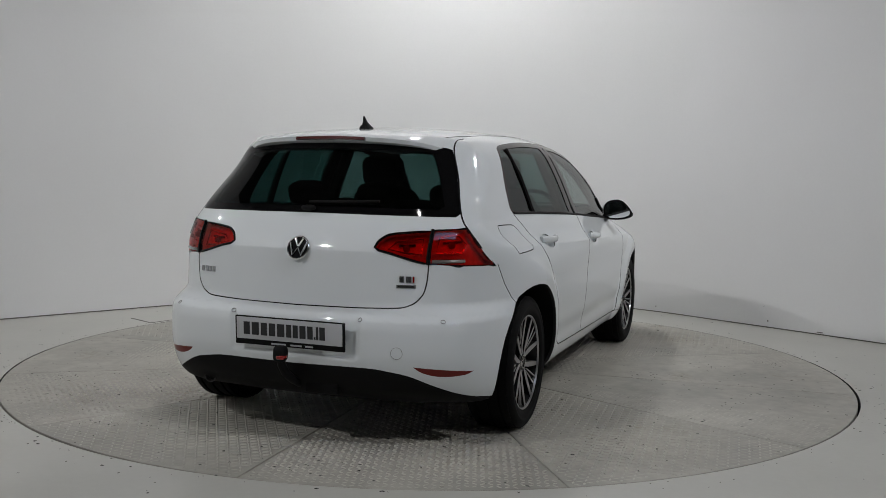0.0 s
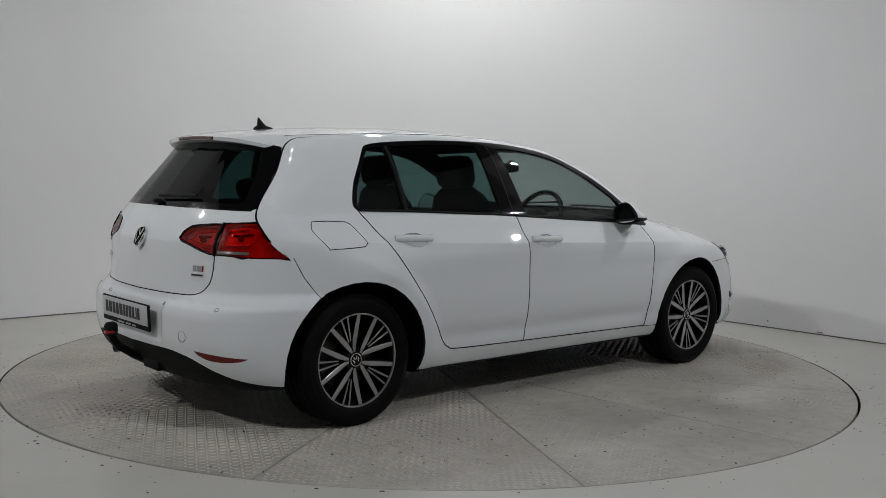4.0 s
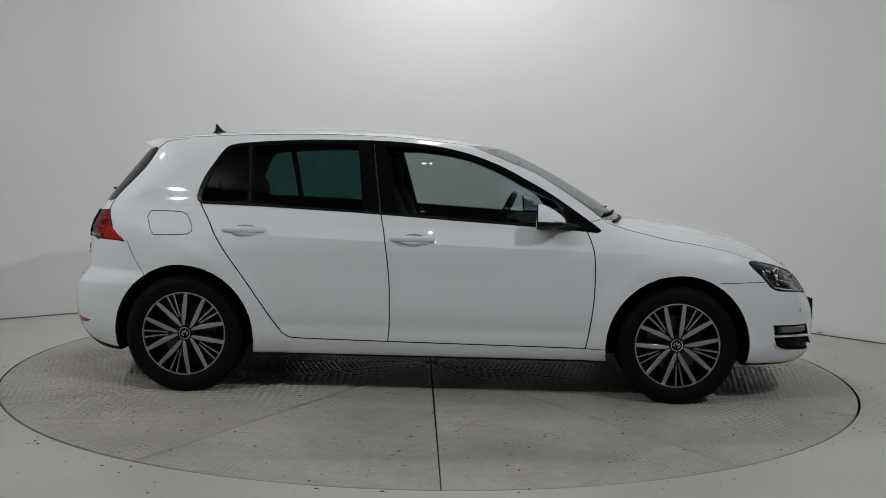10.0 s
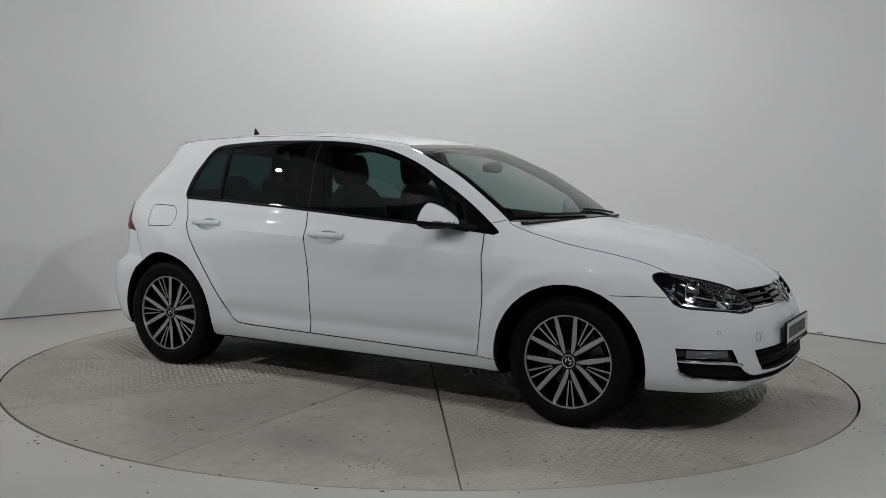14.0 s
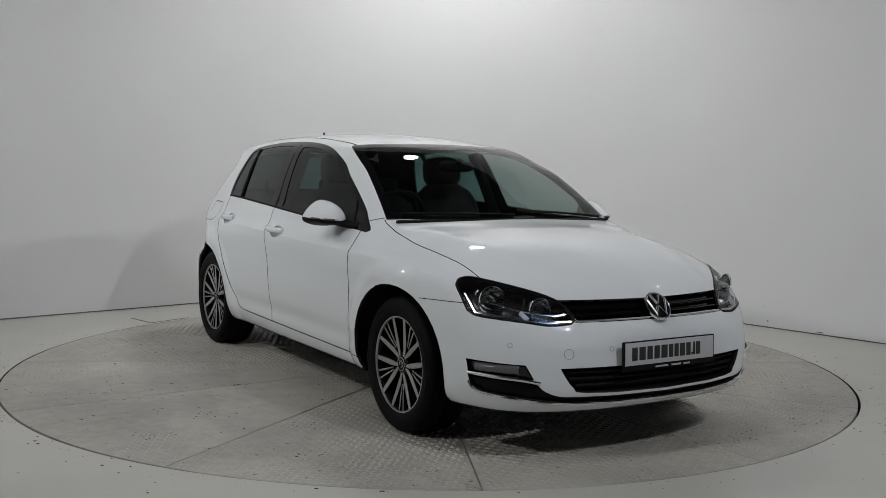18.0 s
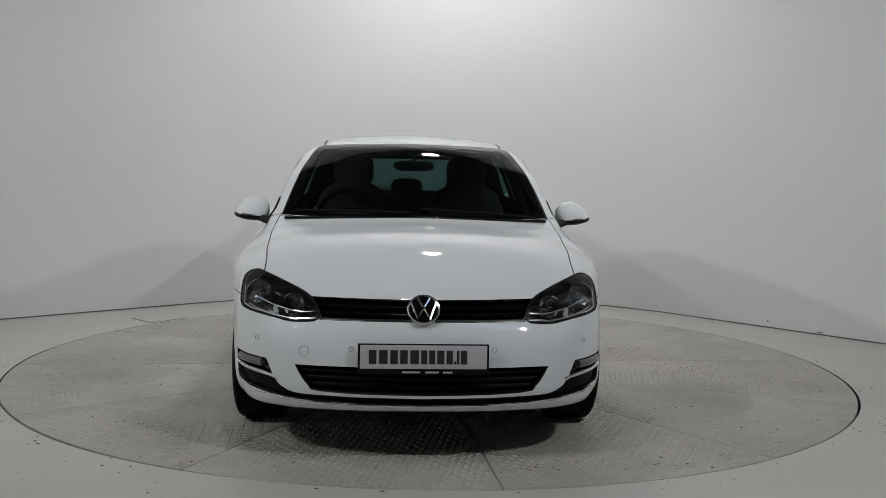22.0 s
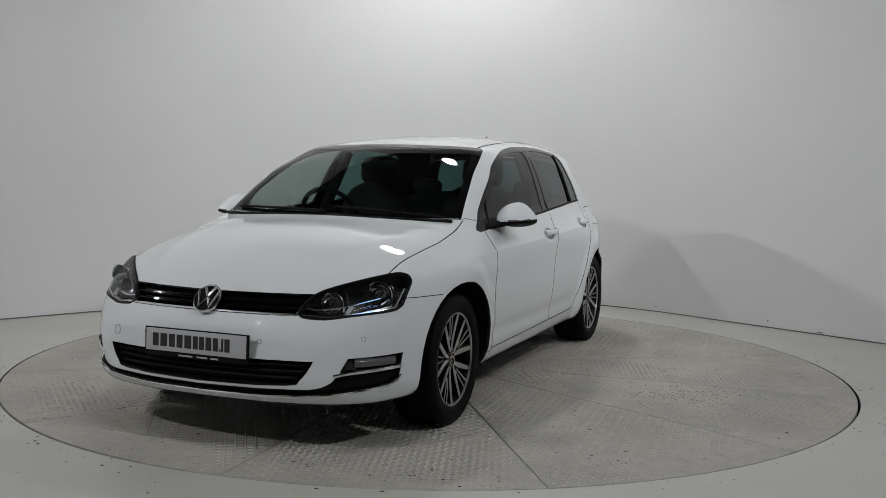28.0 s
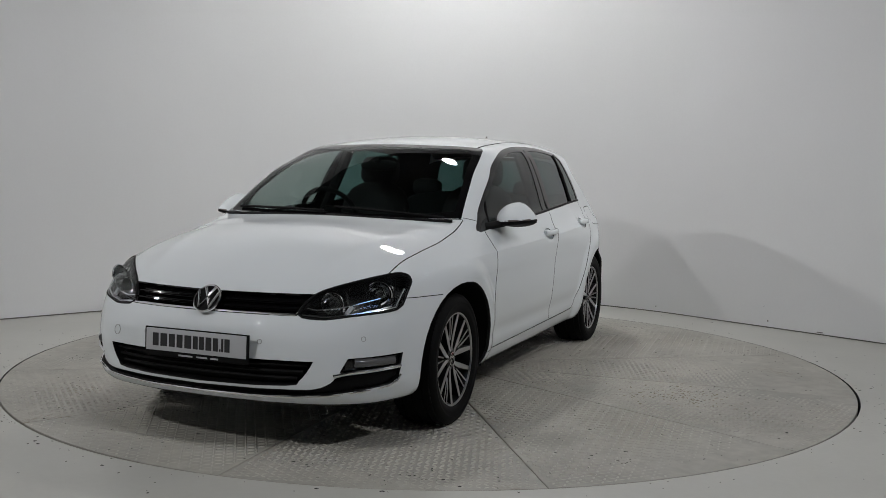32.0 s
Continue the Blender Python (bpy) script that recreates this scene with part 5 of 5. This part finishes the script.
part("chrome_strip", tube([on_end(y, z, True, -0.001)[0] for y, z in
     [*[(-a, b) for a, b in ((0.795, 0.335), (0.786, 0.308), (0.765, 0.294), (0.693, 0.281), (0.574, 0.266), (0.435, 0.258), (0.25, 0.252))], (0, 0.250),
      *((0.25, 0.252), (0.435, 0.258), (0.574, 0.266), (0.693, 0.281), (0.765, 0.294), (0.786, 0.308), (0.795, 0.335))]], 0.0065, 8), CHROME, BUMPER_F, "chrome strip along the bumper's foot")
both_sides("chrome_strip", lambda: tube([on_end(y, z, True, -0.001)[0] for y, z in ((0.60, 0.352), (0.66, 0.364), (0.73, 0.369), (0.797, 0.373))], 0.0075, 8), CHROME, BUMPER_F, "chrome fog lamp strip")
both_sides("fog_lens", lambda: tube([on_end(y, 0.402, True, -0.012)[0] for y in (0.672, 0.71, 0.75, 0.785)], 0.020, 10), FOG_LENS, BUMPER_F, "clear fog lamp lens")


def ring(y, z, front, r, par):
    q, g = on_end(y, z, front, 0.0006)
    bm = lathe([(-0.002, r), (0.0008, r), (0.0008, r - 0.0016), (-0.002, r - 0.0016)], 24)
    o = part("parking_sensor" if r < 0.015 else "towing_eye_cover", bm, SEAM, par)
    o.matrix_basis = facing(q, g) @ pose(0, 0, 0, 90, 0, 0)


for y, z in ((0.293, 0.485), (-0.293, 0.485), (0.695, 0.503), (-0.695, 0.503)):
    ring(y, z, True, 0.0105, BUMPER_F)
ring(-0.488, 0.47, True, 0.022, BUMPER_F)
for y, z in ((0.31, 0.578), (-0.31, 0.578), (0.655, 0.582), (-0.655, 0.582)):
    ring(y, z, False, 0.0105, BUMPER_R)
ring(-0.478, 0.446, False, 0.026, BUMPER_R)

# ---- tow bar and exhaust ----
TOW = part("tow_bar", tube([(-1.90, 0, 0.250), (-1.99, 0, 0.268), (-2.06, 0, 0.300), (-2.12, 0, 0.338), (-2.152, 0, 0.38), (-2.162, 0, 0.410)], 0.019, 10), BLACK, car, "black swan-neck tow bar")
part("ball_cover", blob((0.058, 0.056, 0.070), Matrix.Translation((-2.163, 0, 0.428)), 3.6), BLACK, TOW, "black tow ball cover")
part("cover_band", blob((0.052, 0.040, 0.022), Matrix.Translation((-2.170, -0.009, 0.416)), 3.4), RED_LENS, TOW, "red band")
part("tow_socket", block((0.08, 0.16, 0.05), Matrix.Translation((-1.98, -0.12, 0.262)), 0.012), BLACK, TOW)
part("exhaust", lathe([(-0.06, 0.030), (0.06, 0.030), (0.06, 0.026), (-0.06, 0.026)], 24), STEEL, car, "steel exhaust pipe").matrix_basis = Matrix.Translation((-1.88, 0.50, 0.245)) @ pose(0, 0, 0, 0, 0, 90)

# ---- the inside ----
def seat(y, x, back=True):
    s = part("front_seat", blob((0.52, 0.50, 0.20), Matrix.Translation((x + 0.18, y, 0.47)), 3.5), DARK_TRIM, car, "dark fabric front seat")
    part("backrest", blob((0.15, 0.50, 0.68), Matrix.Translation((x - 0.13, y, 0.80)) @ pose(0, 0, 0, 0, -17, 0), 3.2), DARK_TRIM, s)
    part("headrest", blob((0.115, 0.255, 0.185), Matrix.Translation((x - 0.245, y, 1.205)) @ pose(0, 0, 0, 0, -10, 0), 4.5), DARK_TRIM, s)
    for d in (-0.06, 0.06):
        part("headrest_post", tube([(x - 0.225, y + d, 1.05), (x - 0.235, y + d, 1.13)], 0.007, 8), CHROME, s)


seat(-0.365, -0.06)
seat(0.365, -0.06)
BENCH = part("rear_bench", blob((0.50, 1.24, 0.20), Matrix.Translation((-0.78, 0, 0.50)), 4), DARK_TRIM, car, "dark fabric rear bench")
part("backrest", blob((0.16, 1.26, 0.58), Matrix.Translation((-1.08, 0, 0.78)) @ pose(0, 0, 0, 0, -20, 0), 4), DARK_TRIM, BENCH)
for y in (-0.40, 0.0, 0.40):
    part("headrest", blob((0.10, 0.23, 0.13), Matrix.Translation((-1.18, y, 1.085)) @ pose(0, 0, 0, 0, -12, 0), 3), DARK_TRIM, BENCH)
part("parcel_shelf", block((0.52, 1.16, 0.03), Matrix.Translation((-1.50, 0, 0.965)), 0.01), DARK_TRIM, car, "dark parcel shelf")
part("cabin_floor", block((2.6, 1.44, 0.03), Matrix.Translation((-0.35, 0, 0.30)), 0.0), DARK_TRIM, car)


def dash_bm():
    bm = bmesh.new()
    rows = []
    for x, z in ((1.05, 0.90), (0.95, 0.935), (0.78, 0.945), (0.62, 0.940), (0.53, 0.905), (0.50, 0.82), (0.56, 0.60), (0.62, 0.35)):
        rows.append([bm.verts.new((x - 0.10 * (y / 0.7) ** 2, y, z + (0.035 * math.exp(-((y + 0.37) / 0.17) ** 2) if z > 0.85 and x < 0.9 else 0))) for y in [-0.74 + 1.48 * k / 24 for k in range(25)]])
    for p, q in zip(rows, rows[1:]):
        for i in range(24):
            bm.faces.new((p[i], p[i + 1], q[i + 1], q[i]))
    return bm


part("dashboard", dash_bm(), DARK_TRIM, car, "dark dashboard")
WH = part("steering_wheel", tube([(0.185 * math.cos(a), 0.185 * math.sin(a), 0) for a in [2 * math.pi * k / 40 for k in range(40)]], 0.015, 8, closed=True), BLACK, car, "black three-spoke steering wheel")
WH.matrix_basis = Matrix.Translation((0.375, -0.365, 0.925)) @ pose(0, 0, 0, 0, -64, 0)
hubm = part("airbag_cover", blob((0.13, 0.15, 0.05), Matrix.Translation((0, 0, 0.01)), 2.6), BLACK, WH)
for a in (0, 90, 270):
    part("wheel_spoke", tube([(0.05 * math.cos(radians(a + 180)), 0.05 * math.sin(radians(a)), 0), (0.18 * math.cos(radians(a + 180)), 0.18 * math.sin(radians(a)), 0)], 0.012, 6), BLACK, WH)
IM = part("interior_mirror", blob((0.035, 0.235, 0.062), Matrix.Translation((0.455, 0.0, 1.237)), 3.0), BLACK, car, "black interior mirror")
part("mirror_stalk", tube([(0.46, 0, 1.25), (0.50, 0, 1.275)], 0.014, 8), BLACK, IM)
for s in (-1, 1):
    part("inner_pillar", tube([(-0.30, s * 0.60, 1.33), (-0.28, s * 0.69, 1.12), (-0.25, s * 0.76, 0.93)], 0.035, 8), LINER, car)

# ---- the turntable ----
def deck_material(name="worn_tread_plate", base=(0.43, 0.415, 0.370)):
    """Worn steel: pale scuffed metal, broad grime, rust-brown patches and small black marks."""
    m = mat(name, base, 0.45, metal=0.0, grain=0.26, scale=16, bump=0.35, wear=0.26, wear_scale=1.7)
    nt = m.node_tree
    b = nt.nodes["Principled BSDF"]
    info = nt.nodes.new("ShaderNodeObjectInfo")
    co = next(n for n in nt.nodes if n.type == "TEX_COORD")
    add = nt.nodes.new("ShaderNodeVectorMath")
    add.operation = "ADD"
    shift = nt.nodes.new("ShaderNodeMath")
    shift.operation = "MULTIPLY"
    shift.inputs[1].default_value = 40.0
    nt.links.new(info.outputs["Random"], shift.inputs[0])
    nt.links.new(co.outputs["Object"], add.inputs[0])
    nt.links.new(shift.outputs[0], add.inputs[1])

    def patches(scale, low, high, detail=6.0):
        n = nt.nodes.new("ShaderNodeTexNoise")
        n.inputs["Scale"].default_value, n.inputs["Detail"].default_value = scale, detail
        r = nt.nodes.new("ShaderNodeMapRange")
        r.inputs["From Min"].default_value, r.inputs["From Max"].default_value = low, high
        nt.links.new(n.outputs["Fac"], r.inputs["Value"])
        return r

    def blend(fac, colour, old):
        x = nt.nodes.new("ShaderNodeMix")
        x.data_type = "RGBA"
        nt.links.new(fac, x.inputs[0])
        nt.links.new(old, x.inputs[6])
        x.inputs[7].default_value = (*colour, 1)
        return x.outputs[2]

    old = b.inputs["Base Color"].links[0].from_socket
    rust = patches(2.3, 0.60, 0.80)
    fine = patches(40.0, 0.42, 0.62)
    both = nt.nodes.new("ShaderNodeMath")
    both.operation = "MULTIPLY"
    nt.links.new(rust.outputs[0], both.inputs[0])
    nt.links.new(fine.outputs[0], both.inputs[1])
    old = blend(both.outputs[0], (0.24, 0.195, 0.13), old)
    specks = patches(24.0, 0.715, 0.74, 2.0)
    old = blend(specks.outputs[0], (0.06, 0.055, 0.05), old)
    nt.links.new(old, b.inputs["Base Color"])
    for n in nt.nodes:
        if n.type == "TEX_NOISE":
            nt.links.new(add.outputs[0], n.inputs["Vector"])
    return m


DECK_M = deck_material()
# same deck coat, lightened: the treads' relief shading is put into the colour
TREAD_M = deck_material("lightened_tread", (0.52, 0.505, 0.455))


def sector_bm():
    """A plate of thirty degrees, with a chamfered edge, about the x axis."""
    bm = bmesh.new()
    half, gap = radians(15), 0.0017
    n = 16
    top, low = [], []
    r0 = 0.02
    for z, inset, ring in ((0.0, 0.002, top), (-0.002, 0.0, top), (-0.03, 0.0, low)):
        pts = []
        R = TABLE_R - inset
        g = gap + inset
        pts.append(bm.verts.new((r0 + g / math.sin(half), 0, z)))
        for k in range(n + 1):
            a = -half + 2 * half * k / n
            lim = half - math.asin(g / R)
            a = max(-lim, min(lim, a))
            pts.append(bm.verts.new((R * math.cos(a), R * math.sin(a), z)))
        ring.append(pts)
    bm.faces.new(top[0])
    rows = [*top, *low]
    for p, q in zip(rows, rows[1:]):
        for i in range(len(p)):
            j = (i + 1) % len(p)
            bm.faces.new((q[i], q[j], p[j], p[i]))
    return bm


def tread_mesh(turn, seed):
    """Small raised lozenges in crossed rows, worn flat in places; turn: where the plate lies on the table."""
    rng = random.Random(seed)
    verts, faces = [], []
    pitch = 0.0315
    t15 = math.tan(radians(15))
    nx = int(TABLE_R / pitch) + 1
    for i in range(nx):
        for j in range(-26, 27):
            x, y = (i + 0.5) * pitch, j * pitch
            if x * x + y * y > (TABLE_R - 0.02) ** 2 or abs(y) > x * t15 - 0.022:
                continue
            a = radians(45 if (i + j) % 2 else -45)
            c, s = math.cos(a), math.sin(a)
            r, at = math.hypot(x, y), math.degrees(math.atan2(y, x)) + turn
            gone = 0.0
            for mid, wide, r0, r1 in ((280, 36, 0.55, 1.05), (112, 26, 1.5, 2.0), (60, 16, 1.9, 2.4)):
                off = (at - mid + 180) % 360 - 180
                gone = max(gone, math.exp(-(off / wide) ** 4) * min(max((r - r0) / (r1 - r0), 0), 1))
            gone = max(gone, 0.75 * min(max((r - 2.15) / 0.3, 0), 1))
            c0, s0 = r * math.cos(radians(at)), r * math.sin(radians(at))
            blot = 0.5 + 0.25 * math.sin(5.1 * c0 + 2.2 * s0 + 0.8) + 0.25 * math.sin(3.3 * c0 - 6.7 * s0) * math.sin(1.7 * s0 + 2.0 * c0)
            h = 0.0056 * (0.30 + 0.75 * blot + 0.25 * rng.random()) * (1 - 0.93 * gone)
            if h < 0.0008:
                continue
            b = len(verts)
            for u, w, z in ((-0.016, 0, 0), (-0.006, -0.005, 0), (0.006, -0.005, 0), (0.016, 0, 0), (0.006, 0.005, 0), (-0.006, 0.005, 0), (-0.009, 0, h), (0.009, 0, h)):
                verts.append((x + u * c - w * s, y + u * s + w * c, z))
            for f in ((0, 1, 6), (1, 2, 7, 6), (2, 3, 7), (3, 4, 7), (4, 5, 6, 7), (5, 0, 6)):
                faces.append([b + k for k in f])
    return mesh_of("tread", verts, faces, TREAD_M)


turntable = tagged(new("turntable"), "round turntable of worn grey steel tread plates", "turntable")
plate_me = None
for k in range(12):
    if plate_me is None:
        first = part("tread_plate", sector_bm(), DECK_M, turntable, smooth=False)
        plate_me = first.data
        ob = first
    else:
        ob = part("tread_plate", plate_me, None, turntable)
    ob.matrix_basis = pose(0, 0, 0, 0, 0, 23 + 30 * k)
    tr = part("tread", tread_mesh(23 + 30 * k, 4 + k), None, ob)
    tagged(tr, kind="stuff")
bm = bmesh.new()
bmesh.ops.create_cone(bm, cap_ends=True, segments=120, radius1=TABLE_R - 0.01, radius2=TABLE_R - 0.01, depth=0.05, matrix=Matrix.Translation((0, 0, -0.056)))
part("carrier", bm, GAPM, turntable, "dark steel carrier under the plates")



# ---- flecks of dirt ----
def flecks(name, spots, seed, material):
    """Thin irregular chips lying at (x, y) with a size each."""
    rng = random.Random(seed)
    verts, faces = [], []
    for x, y, size in spots:
        n = 6
        b = len(verts)
        a0, long = rng.uniform(0, 6.28), rng.uniform(0.35, 0.8)
        c, s = math.cos(a0), math.sin(a0)
        for k in range(n):
            a = 2 * math.pi * k / n
            r = size * rng.uniform(0.6, 1.1)
            u, w = r * math.cos(a), r * long * math.sin(a)
            verts.append((x + u * c - w * s, y + u * s + w * c, 0.0008))
        verts.append((x, y, 0.0022))
        faces += [(b + k, b + (k + 1) % n, b + n) for k in range(n)]
    return mesh_of(name, verts, faces, material)


FLECK = mat("dark_dirt", (0.035, 0.032, 0.028), 0.8, grain=0.3, scale=60)
RUST = mat("rust_brown_dirt", (0.21, 0.17, 0.11), 0.85, grain=0.3, scale=80)
rng = random.Random(21)


def polar(r, a, size):
    return (r * math.cos(radians(a)), r * math.sin(radians(a)), size)


spots = [polar(TABLE_R * math.sqrt(rng.uniform(0.05, 0.97)), rng.uniform(0, 360), 0.004 + 0.010 * rng.random() ** 3) for _ in range(420)]
for _ in range(26):
    ra, aa = TABLE_R * math.sqrt(rng.uniform(0.1, 0.95)), rng.uniform(0, 360)
    spots += [polar(ra + rng.gauss(0, 0.04), aa + rng.gauss(0, 0.13 * 57.3 / ra / 2), rng.uniform(0.004, 0.010)) for _ in range(12)]
spots += [polar(rng.gauss(1.62, 0.13), rng.gauss(86, 3.2), rng.uniform(0.004, 0.011)) for _ in range(46)]
tagged(part("dirt", flecks("dirt", spots, 3, FLECK), None, turntable), kind="stuff")
spots = [polar(rng.gauss(1.60, 0.16), rng.gauss(86, 4.5), rng.uniform(0.003, 0.012)) for _ in range(260)]
tagged(part("rust_dirt", flecks("rust_dirt", spots, 4, RUST), None, turntable), kind="stuff")
spots = []
for _ in range(190):
    a = rng.choice((rng.gauss(-130, 22), rng.gauss(-22, 20), rng.uniform(-180, 180), rng.gauss(170, 25)))
    spots.append(polar(2.53 + 0.02 * rng.random() + 0.25 * rng.random() ** 3, a, 0.004 + 0.008 * rng.random() ** 2))
for _ in range(70):
    spots.append(polar(rng.uniform(2.6, 3.05), rng.uniform(-180, 180), 0.003 + 0.006 * rng.random() ** 2))
spots += [(2.322, 1.884, 0.013), (2.732, 1.723, 0.013), (2.554, 0.244, 0.013), (2.302, 1.346, 0.013), (-0.177, -2.528, 0.012), (-0.168, -2.532, 0.010)]
tagged(new("floor_dirt", flecks("floor_dirt", spots, 5, FLECK)), "small dark flecks of dirt on the floor", "dirt", kind="stuff")
# scuffs on the wall, and dirt gathered along its foot
marks = bmesh.new()
foot = wall_plan()
for along, z, w, h in ((2.18, 0.055, 0.010, 0.012), (2.14, 0.17, 0.002, 0.012), (1.70, 0.004, 0.014, 0.012), (2.18, 0.004, 0.014, 0.010), (1.10, 0.05, 0.012, 0.008), (2.62, 0.02, 0.05, 0.006), (0.55, 0.02, 0.06, 0.006)):
    p0, p1 = foot[-2], foot[-1]
    d = (p1 - p0).normalized()
    q = p0 + d * (along - 1.6)
    m = Matrix.Translation((q.x - 0.001 * -d.y, q.y - 0.001 * d.x, z)) @ Matrix.Rotation(math.atan2(d.y, d.x), 4, "Z")
    bmesh.ops.create_cube(marks, size=1, matrix=m @ Matrix.Diagonal((w, 0.003, h, 1)))
tagged(part("wall_scuffs", marks, GRIME, None), "small dark scuffs low on the white wall", "scuffs", kind="structure")
# a cover let into the floor, seen by its dark joints
hatch = bmesh.new()
for p, q in (((-2.37, 1.57), (-2.16, 1.36)), ((-2.16, 1.36), (-1.94, 1.65))):
    d = Vector((q[0] - p[0], q[1] - p[1], 0))
    m = Matrix.Translation(((p[0] + q[0]) / 2, (p[1] + q[1]) / 2, 0.001)) @ Matrix.Rotation(math.atan2(d.y, d.x), 4, "Z")
    bmesh.ops.create_cube(hatch, size=1, matrix=m @ Matrix.Diagonal((d.length, 0.012, 0.002, 1)))
tagged(part("floor_joint", hatch, GRIME, None), "dark joint of a cover let into the floor", "floor joint", kind="structure")


def motions():
    walk(turntable, [(t, pose(0, 0, 0, 0, 0, a)) for t, a in TURN])
    walk(car, [(t, pose(0, 0, 0, 0, 0, a) @ CAR_ON_TABLE) for t, a in TURN])


motions()
